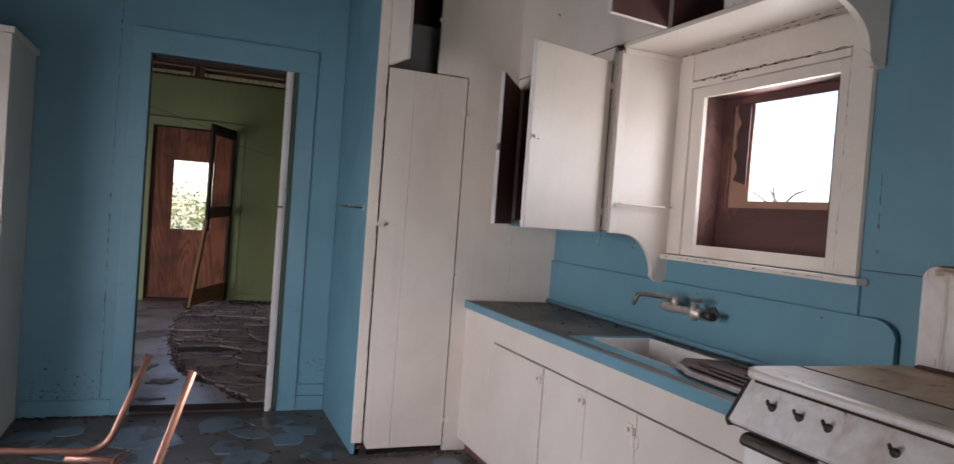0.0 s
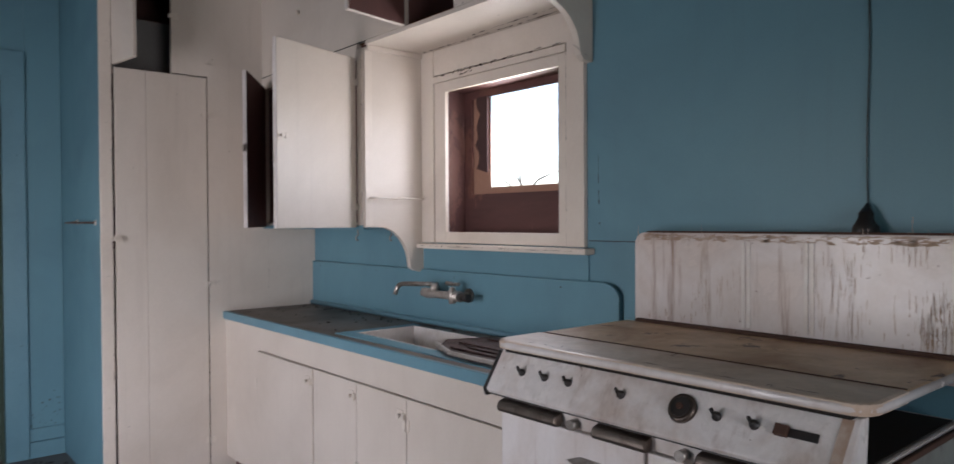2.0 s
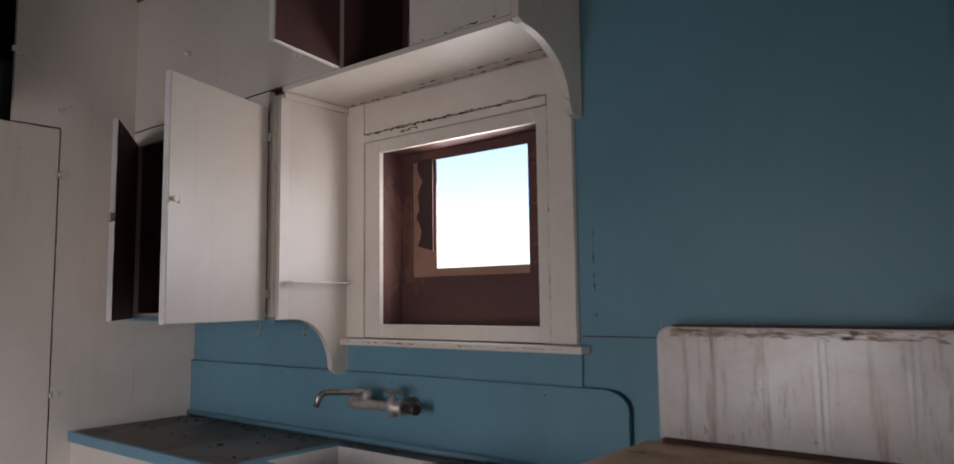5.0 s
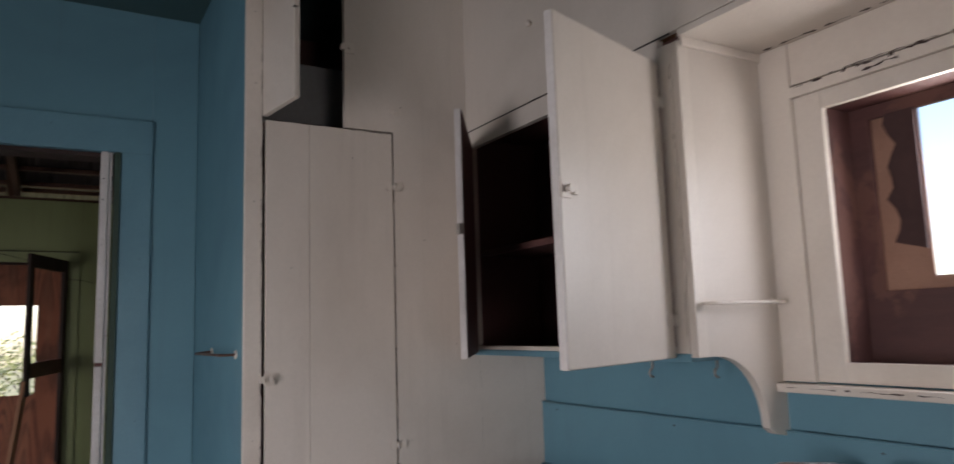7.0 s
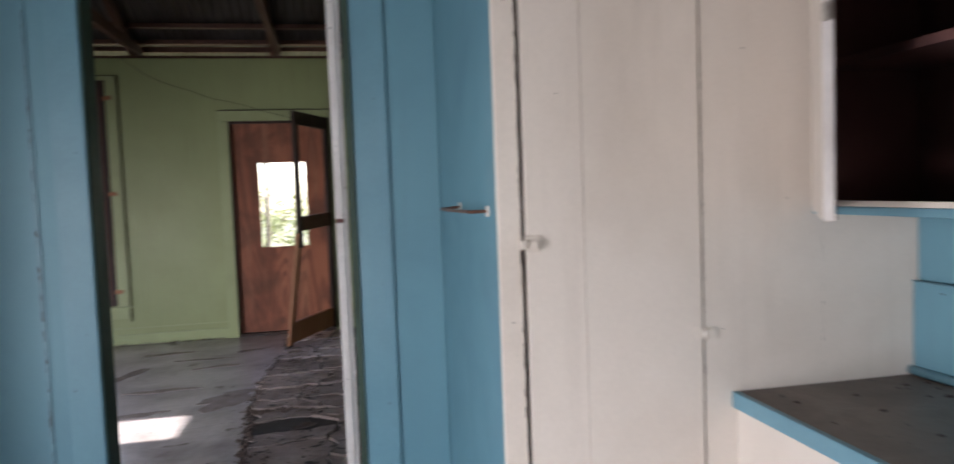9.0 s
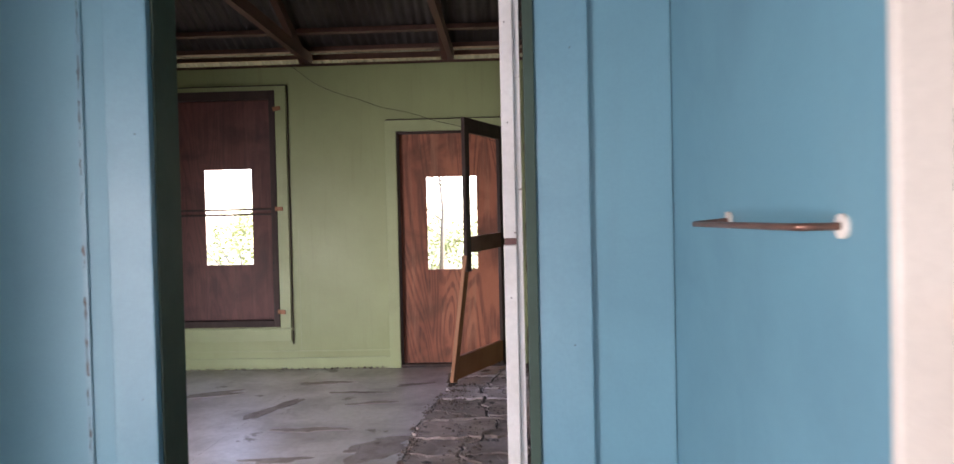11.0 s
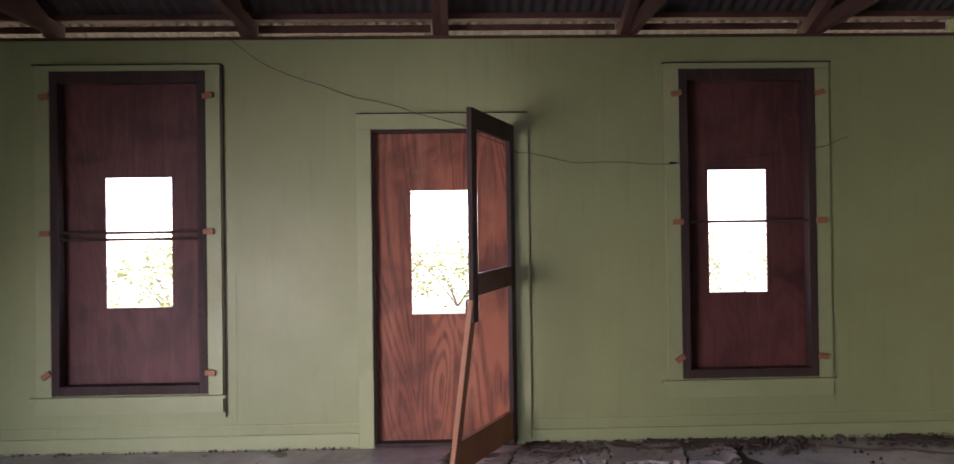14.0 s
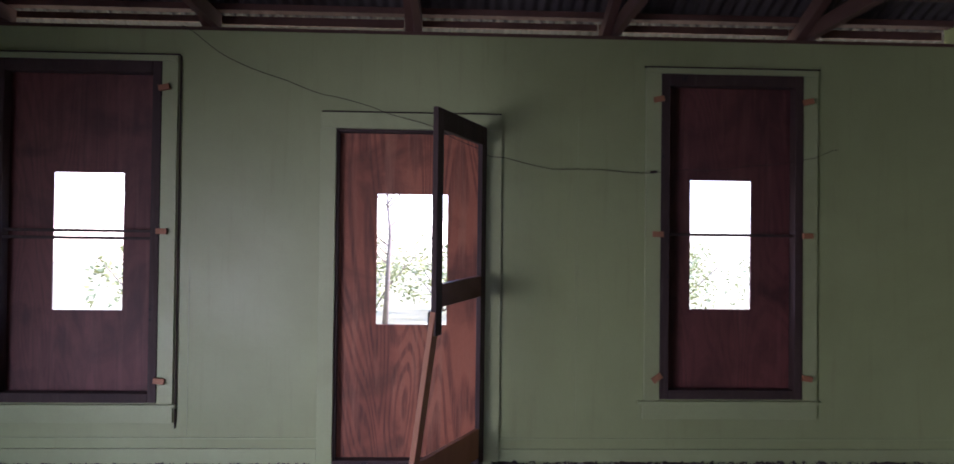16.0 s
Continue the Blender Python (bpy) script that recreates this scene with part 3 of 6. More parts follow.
# side panel by the window, with its curved foot
side = [(CX, 2.0), (CX, 1.255), (CX + 0.06, 1.255)] + [(CX + 0.06 + 0.16 * math.sin(a) ** 1.0, 1.255 - 0.175 * (1 - math.cos(a)) / 1.0) for a in [i * math.pi / 2 / 9 for i in range(1, 10)]] + [(2.137, 1.065), (2.17, 1.058), (WX - 0.002, 1.062), (WX - 0.002, 2.0)]
part("side_panel", slab(side, "y", SY - 0.022, SY, 0.0015), WHITE, cab)
part("face_stile", boxes((CX - 0.004, CX + 0.03, SY - 0.026, SY - 0.0225, 1.256, 1.985)), WHITE_WORN, cab)
part("panel_moulding", boxes((CX + 0.005, WX - 0.002, SY - 0.034, SY - 0.0225, 1.986, 2.008), bevel=0.003), WHITE_WORN, cab)
part("bottom_board", boxes((CX, WX - 0.002, SY + 0.001, PY - 0.011, 1.245, 1.263), bevel=0.002), BLUE_EDGE, cab, "bottom board with blue painted underside")
part("door_stile", boxes((CX - 0.003, CX + 0.02, SY + 0.0005, SY + 0.042, 1.264, 1.9995), bevel=0.0015), WHITE, cab)
part("bottom_rail", boxes((CX - 0.002, CX + 0.02, SY + 0.0425, PY - 0.011, 1.264, 1.276)), WHITE_WORN, cab)
part("head_rail", boxes((CX, CX + 0.02, SY + 0.0425, PY - 0.011, 1.962, 2.022)), WHITE, cab)
part("hinge_stile", boxes((CX, CX + 0.02, 4.105, PY - 0.011, 1.277, 1.961)), WHITE, cab)
part("back_lining", boxes((WX - 0.012, WX - 0.002, SY + 0.001, PY - 0.011, 1.264, 2.02)), INSIDE, cab, "dark bare wood lining")
part("side_lining", boxes((CX + 0.021, WX - 0.013, PY - 0.02, PY - 0.0115, 1.264, 2.02)), INSIDE, cab)
part("side_lining", boxes((CX + 0.021, WX - 0.013, SY + 0.0005, SY + 0.008, 1.264, 2.02)), INSIDE, cab)
part("top_board", boxes((CX + 0.021, WX - 0.013, SY + 0.0085, PY - 0.021, 2.0, 2.018)), INSIDE, cab)
part("shelf", boxes((CX + 0.03, WX - 0.013, SY + 0.009, PY - 0.021, 1.58, 1.60)), INSIDE, cab)


def leaf(parent, name, hx, hy, fx, fy, z0, z1, thick, inside):
    d = beams(((hx, hy, (z0 + z1) / 2), (fx, fy, (z0 + z1) / 2), thick, z1 - z0), bevel=0.0025)
    ob = part(name, d, WHITE, parent)
    # bare inner face
    h, f = Vector((hx, hy, 0)), Vector((fx, fy, 0))
    u = (f - h).normalized()
    side_ = u.cross(Vector((0, 0, 1))) * inside
    off = side_ * (thick / 2 + 0.0015)
    mid = (z0 + z1) / 2
    bm = beams(((h + off + u * 0.003)[:2] + (mid,), (f + off - u * 0.003)[:2] + (mid,), 0.002, z1 - z0 - 0.006))
    part("inner_face", bm, INSIDE, ob, "unpainted brown inner face")
    # worn bare edge of the leaf
    tip = f + u * 0.0012
    part("worn_edge", beams(((tip.x, tip.y, z0 + 0.002), (tip.x, tip.y, z1 - 0.002), thick * 0.9, 0.0024, u)), JAMB, ob, "chipped paint on the leaf's edge")
    return ob, u, side_


door, u, s_ = leaf(cab, "door", CX - 0.012, SY + 0.045, 1.470, 3.067, 1.254, 1.962, 0.019, 1)
catch(door, Vector((1.466, 3.066, 1.60)) - u * 0.02 - s_ * 0.011, -s_, u)
for z in (1.86, 1.34):
    hinge(cab, (CX - 0.012, SY + 0.03, z), (1, 0.1, 0), (-0.1, -1, 0), 0.05, 0.035)
door, u, s_ = leaf(cab, "door", CX - 0.012, 4.105, 1.632, 3.733, 1.252, 1.968, 0.019, -1)
part("catch", boxes((1.619, 1.631, 3.716, 3.734, 1.60, 1.63)), BRASSY, door)
towel_rod = wire_rail("towel_rod", [(CX + 0.02, SY - 0.022, 1.376), (CX + 0.02, SY - 0.06, 1.376), (2.165, SY - 0.06, 1.376), (2.165, SY - 0.022, 1.376)], 0.0045, "thin cream painted rod on the cabinet side", WHITE_WORN)


def cup_hook(y, x):
    t = thing("cup_hook", (x, y, 1.245), "small metal hook under the wall cabinet", "hook", "hooks under cabinet")
    part("shank", tube([(x, y, 1.245), (x, y, 1.215)] + [(x - 0.011 * math.sin(a), y, 1.204 + 0.011 * math.cos(a)) for a in [0.3 * i for i in range(1, 12)]], 0.0035, 6), BRASSY, t)
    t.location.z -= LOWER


cup_hook(3.42, 2.03)
cup_hook(3.28, 2.12)

# ---- upper cabinets to the ceiling, soffit and end bracket ----
upper = thing("upper_cabinet", (2.05, 3.1, 2.02), "cream upper cabinets up to the ceiling, one door open", "upper cabinet")
EY = 2.195
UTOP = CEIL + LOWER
part("soffit_board", boxes((CX + 0.001, WX - 0.001, EY + 0.001, SY - 0.0225, 2.009, 2.026), bevel=0.002), WHITE_WORN, upper)
for y0, y1, z0 in ((SY - 0.022, PY - 0.011, 2.027), (2.846, SY - 0.0225, 2.027), (EY + 0.001, 2.546, 2.027), (2.5465, 2.8455, 2.50)):
    part("face_board", boxes((CX, CX + 0.018, y0, y1, z0, UTOP - 0.03)), WHITE, upper)
part("floor_board", boxes((CX + 0.019, WX - 0.001, EY + 0.001, PY - 0.02, 2.0275, 2.035)), RAWWOOD, upper, "raw wood cabinet floor")
part("back_lining", boxes((WX - 0.012, WX - 0.002, EY + 0.001, PY - 0.02, 2.036, UTOP - 0.002)), INSIDE, upper)
for y in (2.86, 2.52):
    part("divider", boxes((CX + 0.02, WX - 0.013, y, y + 0.015, 2.036, UTOP - 0.002)), INSIDE, upper)
part("torn_lining", slab([(2.58, 2.05), (2.60, 2.20), (2.63, 2.23), (2.66, 2.30), (2.74, 2.33), (2.80, 2.36), (2.83, 2.22), (2.83, 2.05), (2.72, 2.07), (2.65, 2.045)], "x", WX - 0.016, WX - 0.0125), GREYBOARD, upper, "torn pale paper lining")
part("ceiling_trim", boxes((CX - 0.012, CX + 0.018, EY, PY - 0.011, UTOP - 0.0295, UTOP - 0.001), bevel=0.003), RAWWOOD, upper, "bare brown wood trim at the ceiling")
arc = [(CX, UTOP - 0.031), (CX, 2.015)] + [(CX + 0.02 + 0.215 * math.sin(a), 2.005 - 0.155 * (1 - math.cos(a))) for a in [i * math.pi / 2 / 9 for i in range(10)]] + [(2.138, 1.832), (2.155, 1.816), (WX - 0.001, 1.814), (WX - 0.001, UTOP - 0.031)]
part("end_bracket", slab(arc, "y", EY - 0.024, EY, 0.0015), WHITE_WORN, upper, "end panel with curved bracket foot")
door, u, s_ = leaf(upper, "door", CX - 0.012, 2.84, 1.612, 2.790, 2.022, 2.50, 0.018, -1)
for y, z in ((3.72, 2.27), (3.16, 2.33), (2.42, 2.25)):
    part("knob", tube([(CX, y, z), (CX - 0.012, y, z), (CX - 0.02, y, z)], [0.007, 0.011, 0.006], 12), WHITE_WORN, upper)
for y in (3.05, 2.33):
    hinge(upper, (CX - 0.0005, y, 2.12), (0, 1, 0), (-1, 0, 0), 0.05, 0.04)
part("head_joint", boxes((CX - 0.001, CX + 0.001, SY, PY - 0.012, 2.0225, 2.0265)), BLACK, upper)

# ---- kitchen window ----
window = thing("window_1", (WX, 2.67, WZ0), "boarded kitchen window in cream casing, torn paper at hole", "window")
window["kind"] = "structure"
part("casing_board", boxes((WX - 0.02, WX - 0.001, 3.045, SY - 0.023, 1.186, 2.008), bevel=0.002), WHITE_WORN, window)
part("casing_board", boxes((WX - 0.02, WX - 0.001, EY + 0.001, 2.276, 1.186, 2.008), bevel=0.002), WHITE_WORN, window)
part("head_board", boxes((WX - 0.016, WX - 0.001, 2.2765, 3.0445, 1.90, 2.008), bevel=0.002), WHITE_WORN, window)
part("head_strip", boxes((WX - 0.024, WX - 0.001, 2.2765, 3.0445, 1.868, 1.894), bevel=0.002), WHITE_WORN, window)
part("window_sill", boxes((WX - 0.05, WX - 0.001, EY - 0.03, SY - 0.024, 1.162, 1.183), bevel=0.004), WHITE_WORN, window)
sash = part("sash", boxes((WX - 0.012, WX + 0.006, 2.2765, 2.320, 1.187, 1.8675), (WX - 0.012, WX + 0.006, 2.972, 3.0445, 1.187, 1.8675), (WX - 0.012, WX + 0.006, 2.3205, 2.9715, 1.187, 1.233), (WX - 0.012, WX + 0.006, 2.3205, 2.9715, 1.825, 1.8675), bevel=0.002), WHITE_WORN, window)
HX = WX + 0.10
part("reveal_lining", boxes((WX + 0.0065, HX - 0.001, 2.2905, 2.316, 1.19, 1.865), (WX + 0.0065, HX - 0.001, 2.976, 3.044, 1.19, 1.865), (WX + 0.0065, HX - 0.001, 2.3165, 2.9755, 1.19, 1.2285), (WX + 0.0065, HX - 0.001, 2.3165, 2.9755, 1.829, 1.865)), PLY_KITCHEN, window, "dark stained reveal")
part("plywood_board", holed("x", HX, HX + 0.012, (2.287, 3.048, 1.187, 1.883), (2.427, 2.93, 1.392, 1.798)), PLY_KITCHEN, window, "reddish stained plywood with a cut hole")
part("insect_screen", boxes((HX + 0.013, HX + 0.017, 2.822, 2.965, 1.367, 1.812), (HX + 0.013, HX + 0.017, 2.40, 2.8215, 1.367, 1.42)), SCREEN, window, "orange brown insect screen strip")
rnd = random.Random(4)
edge = [(2.884 + 0.012 * math.sin(i * 1.7) + rnd.uniform(-0.012, 0.012) + 0.03 * (i / 12 - 0.6) ** 2, 1.80 - i * 0.025) for i in range(13)]
part("torn_paper", slab([(2.822, 1.80)] + edge + [(2.822, 1.48)], "x", HX - 0.006, HX - 0.002), CLOTH, window, "dark torn paper with ragged edge")
for k, (y, z) in enumerate(((2.345, 1.73), (2.34, 1.67), (2.35, 1.66), (2.345, 1.61), (2.34, 1.56), (2.345, 1.53), (2.34, 1.48), (2.35, 1.43))):
    part("scratch", beams(((HX - 0.0004, y, z), (HX - 0.0004, y + 0.07 - 0.008 * (k % 3), z - 0.004 * (k % 2)), 0.0008, 0.0016)), PALEWOOD, window, "pale scratch in the plywood")

# ---- wall boards, backsplash ----
structure("wall_joint", boxes((WX - 0.0025, WX - 0.0002, KB + 0.01, 1.94, 1.1725, 1.1755), (WX - 0.0025, WX - 0.0002, 1.965, EY - 0.006, 1.1725, 1.1755)), BLACK, "dark open joints between wall boards", "joint")
bs = [(2.045, 0.812), (2.045, 0.978)] + [(2.045 + 0.07 * (1 - math.cos(a)), 0.978 + 0.055 * math.sin(a)) for a in [i * math.pi / 12 for i in range(1, 7)]] + [(PY - 0.011, 1.030), (PY - 0.011, 0.812)]
backsplash = thing("backsplash", (WX, 3.1, 0.812), "blue painted backsplash board with rounded end", "backsplash")
part("board", slab(bs, "x", WX - 0.024, WX - 0.001, 0.002), BLUE, backsplash)
part("top_bead", tube([(WX - 0.022, y, z + 0.001) for y, z in bs[1:-1]], 0.0035, 6), BLUE_EDGE, backsplash, "worn blue top bead")
for y in (2.3, 2.9, 3.5, 4.05):
    part("nail_head", disc((WX - 0.0242, y, 1.01), (-1, 0, 0), 0.003, 0.001, 8), DARKWOOD, backsplash)
splash_upper = boxes((WX - 0.010, WX - 0.001, 2.187, SY - 0.05, 1.036, 1.126), (WX - 0.010, WX - 0.001, SY - 0.05, PY - 0.012, 1.033, 1.209), bevel=0.001)
structure("wall_board_lower", splash_upper, BLUE, "blue painted board above the backsplash", "wall board")
solid("splash_moulding", tube([(WX - 0.03, 2.045, 0.810), (WX - 0.03, PY - 0.012, 0.810)], 0.012, 8), BLUE_EDGE, "light blue quarter-round along the counter back", "moulding")

# ---- counter and base cabinets ----
CF = 1.685
HY0, HY1, HX0, HX1 = 2.36, 3.06, 1.80, 2.085
top = thing("counter_top", (1.93, 3.1, 0.782), "worn brown counter top with blue painted edge", "countertop")
part("top_surface", holed("z", 0.767, 0.798, (CF + 0.012, WX - 0.025, 1.96, PY - 0.011), (HX0, HX1, HY0, HY1)), COUNTER, top)
part("front_edge", boxes((CF - 0.006, CF + 0.0115, 1.96, PY - 0.011, 0.761, 0.7995), bevel=0.003), BLUE_EDGE, top, "blue painted front edge")
part("sink_surround", boxes((CF + 0.05, HX0 - 0.001, 2.0, HY1 + 0.05, 0.7985, 0.802), (HX0 - 0.001, HX1 + 0.03, HY1, HY1 + 0.05, 0.7985, 0.802)), BLUE_EDGE, top, "blue painted sink surround")
sink = thing("sink", (1.94, 2.7, 0.642), "stained white enamel kitchen sink", "sink")
part("basin", boxes((HX0 + 0.0005, HX0 + 0.008, HY0 + 0.0005, HY1 - 0.0005, 0.622, 0.8025), (HX1 - 0.008, HX1 - 0.0005, HY0 + 0.0005, HY1 - 0.0005, 0.622, 0.8025), (HX0 + 0.0085, HX1 - 0.0085, HY1 - 0.008, HY1 - 0.0005, 0.622, 0.8025), (HX0 + 0.0085, HX1 - 0.0085, HY0 + 0.0005, HY0 + 0.008, 0.622, 0.8025), (HX0 + 0.0085, HX1 - 0.0085, HY0 + 0.0085, HY1 - 0.0085, 0.622, 0.634)), SINK, sink)
part("drain", disc((1.94, 2.7, 0.635), (0, 0, 1), 0.03, 0.003), CHROME, sink)
ROT = surf("rotten_wet_wood", (0.085, 0.038, 0.028), (0.03, 0.014, 0.012), 0.8, 12, 60, 0.4, rough=0.6, rvar=0.25, bump=0.8)
tray = thing("drain_board", (1.94, 2.3, 0.80), "rotten dark brown board lying across the sink", "drain board")
rnd = random.Random(17)
edge = [(1.755, 2.0), (2.13, 2.0), (2.13, 2.38), (2.06, 2.58), (1.93, 2.63), (1.83, 2.57), (1.765, 2.42)]
ragged = []
for (x0, y0), (x1, y1) in zip(edge, edge[1:] + edge[:1]):
    n = max(2, int(math.hypot(x1 - x0, y1 - y0) / 0.025))
    ragged += [(x0 + (x1 - x0) * k / n + rnd.gauss(0, 0.005), y0 + (y1 - y0) * k / n + rnd.gauss(0, 0.006)) for k in range(n)]
part("board", slab(ragged, "z", 0.804, 0.813), ROT, tray)
for k in range(9):
    x = 1.775 + 0.042 * k
    part("splinter", beams(((x, 2.01 + rnd.uniform(0, 0.06), 0.815), (x + rnd.uniform(-0.012, 0.012), 2.32 + rnd.uniform(0, 0.2), 0.816 + rnd.uniform(0, 0.006)), 0.016, 0.006), bevel=0.0015), ROT, tray)
part("front_strip", beams(((1.752, 2.0, 0.815), (1.758, 2.40, 0.815), 0.014, 0.012), ((1.758, 2.40, 0.815), (1.84, 2.585, 0.815), 0.014, 0.012), bevel=0.002), BRASSY, tray, "pale worn front strip")
rnd = random.Random(7)
bm = bmesh.new()
for i in range(140):
    y = rnd.uniform(2.1, 4.1)
    x = WX - 0.05 - abs(rnd.gauss(0, 0.05)) if i < 100 else rnd.uniform(1.74, 2.1)
    if HY0 < y < HY1 and x < HX1 + 0.02:
        continue
    r = rnd.uniform(0.003, 0.011)
    a = rnd.uniform(0, 3)
    pts = [bm.verts.new((x + r * rnd.uniform(0.6, 1.5) * math.cos(a + k * 1.26), y + r * rnd.uniform(0.6, 1.5) * math.sin(a + k * 1.26), 0.7982)) for k in range(5)]
    apex = bm.verts.new((x, y, 0.7985 + r * 0.5))
    for k in range(5):
        bm.faces.new((pts[k], pts[(k + 1) % 5], apex))
tagged(finish("counter_debris", bm, DEBRIS), "crumbs of dark dirt on the counter", "debris", kind="stuff")

base = thing("base_cabinet", (1.93, 3.1, 0), "cream sink base cabinet with plain doors", "base cabinet")
BF = CF + 0.015
part("apron", boxes((BF - 0.008, BF + 0.012, 1.97, PY - 0.011, 0.654, 0.76), bevel=0.002), WHITE, base)
part("end_stile", boxes((BF - 0.006, BF + 0.012, 3.742, PY - 0.011, 0.07, 0.6535)), WHITE, base)
part("bottom_rail", boxes((BF - 0.004, BF + 0.012, 1.97, 3.7415, 0.07, 0.10)), WHITE, base)
part("toe_board", boxes((BF + 0.04, BF + 0.055, 1.97, PY - 0.011, 0.0, 0.069)), INSIDE, base)
part("inner_back", boxes((BF + 0.0125, BF + 0.02, 1.97, PY - 0.011, 0.071, 0.757)), INSIDE, base)
part("near_side", boxes((BF + 0.021, WX - 0.03, 1.97, 1.985, 0.0, 0.759)), WHITE, base)
for y0, y1, lift in ((3.2015, 3.738, 0.006), (2.8675, 3.1985, 0.0), (2.5465, 2.8645, 0.0), (1.99, 2.5435, 0.0)):
    d = part("door", boxes((BF - 0.016 - lift, BF - 0.0005, y0, y1, 0.103, 0.6505), bevel=0.002), WHITE, base)
    catch(d, (BF - 0.018 - lift, y0 + 0.03, 0.60 if y0 > 2.6 else 0.59), (-1, 0, 0), (0, 1, 0))
for y, z in ((3.74, 0.50), (2.866, 0.34), (2.545, 0.56)):
    hinge(base, (BF - 0.0165, y, z), (0, 1, 0), (-1, 0, 0), 0.035, 0.045)

# ---- tap ----
tap = thing("wall_tap", (WX - 0.03, 2.85, 0.958), "old wall-mounted mixer tap with long spout, corroded", "tap")
TX = WX - 0.09
part("body", tube([(TX, 3.03, 0.943), (TX, 2.98, 0.943), (TX, 2.93, 0.943), (TX, 2.85, 0.943), (TX, 2.78, 0.943)], [0.016, 0.022, 0.015, 0.016, 0.022], 12), BRASSY, tap)
for y in (3.02, 2.80):
    part("supply_elbow", tube(round_path([(WX - 0.025, y, 0.943), (TX, y, 0.943), (TX, y, 0.963)], 0.02), 0.014, 10), BRASSY, tap)
    part("wall_flange", disc((WX - 0.0245, y, 0.943), (-1, 0, 0), 0.028, 0.01, 18), CHROME, tap)
part("spout", tube(round_path([(TX, 2.95, 0.943), (TX, 2.95, 0.983), (TX - 0.125, 3.03, 0.988), (TX - 0.138, 3.038, 0.943)], 0.03), 0.010, 12), CHROME, tap)
part("spout_nut", tube([(TX, 2.95, 0.953), (TX, 2.95, 0.988)], 0.018, 8), BRASSY, tap)
part("valve", tube([(TX, 2.83, 0.913), (TX, 2.83, 0.948), (TX, 2.83, 0.978)], [0.014, 0.024, 0.010], 12), BRASSY, tap)
part("lever_handle", tube([(TX - 0.006, 2.785, 0.992), (TX - 0.004, 2.797, 0.992), (TX, 2.83, 0.99), (TX + 0.004, 2.863, 0.992), (TX + 0.006, 2.875, 0.992)], [0.008, 0.0065, 0.009, 0.0065, 0.008], 10), CHROME, tap)
part("open_stub", tube([(TX, 2.775, 0.943), (TX - 0.012, 2.715, 0.943)], [0.014, 0.016], 12), BLACK, tap, "black open valve stub")

# ---- stove ----
stove = thing("kitchen_range", (1.85, 1.475, 0), "old white enamel kitchen range, stained and rusty", "stove")
SY0, SY1, SXF, SXB, SZ = 1.045, 1.95, 1.56, 2.15, 0.936


def rounded(y0, y1, z0, z1, r, corners, n=6):
    pts = []
    for (cy, cz, a0), on in zip(((y0 + r, z0 + r, 180), (y1 - r, z0 + r, 270), (y1 - r, z1 - r, 0), (y0 + r, z1 - r, 90)), corners):
        if on:
            pts += [(cy + r * math.cos(radians(a0 + 90 * i / n)), cz + r * math.sin(radians(a0 + 90 * i / n))) for i in range(n + 1)]
        else:
            k = radians(a0 + 45)
            pts.append((cy + r * math.copysign(1, math.cos(k)), cz + r * math.copysign(1, math.sin(k))))
    return pts


part("back_panel", slab(rounded(SY0 - 0.032, SY1 - 0.015, SZ - 0.06, 1.207, 0.035, (0, 0, 1, 1)), "x", 2.115, 2.165, 0.006), ENAMEL_BACK, stove, "upright enamel splashback")
for y in (1.575, 1.56, 1.405, 1.39):
    part("pressed_rib", boxes((2.1122, 2.1149, y - 0.0055, y + 0.0055, 0.953, 1.184), bevel=0.0012), SINK, stove)
part("rusty_top_edge", slab(rounded(SY0 - 0.005, SY1 - 0.06, 1.2035, 1.211, 0.003, (0, 0, 0, 0)), "x", 2.119, 2.162), RUST, stove, "rusted top edge")
def top_outline(back, grow, r=0.045):
    """Plan of the top: square at the back, round corners at the front."""
    x0, y0, y1 = SXF - grow, SY0 - 0.005 - grow, SY1 + 0.015 + grow
    pts = [(back, y0), (back, y1)]
    pts += [(x0 + r - r * math.sin(radians(a)), y1 - r + r * math.cos(radians(a))) for a in range(0, 91, 18)]
    pts += [(x0 + r - r * math.cos(radians(a)), y0 + r - r * math.sin(radians(a))) for a in range(0, 91, 18)]
    return pts


part("cooktop", slab(top_outline(2.114, 0.0), "z", SZ - 0.022, SZ, 0.008), ENAMEL_TOP, stove, "brown grimy enamel top")
part("top_front_strip", slab(top_outline(SXF + 0.17, 0.003), "z", SZ - 0.023, SZ + 0.0015, 0.010), ENAMEL_STRIP, stove, "mottled enamel front strip of the top")
part("rusted_top_edge", boxes((2.117, 2.160, SY0 + 0.012, SY1 - 0.055, 1.2045, 1.2085), bevel=0.0015), RUST, stove, "brown rusted top edge of the splashback")
part("rusted_joint", boxes((2.106, 2.1138, SY0 + 0.02, SY1 - 0.03, SZ + 0.0005, SZ + 0.010), bevel=0.002), RUST, stove, "rusty joint along the back of the top")
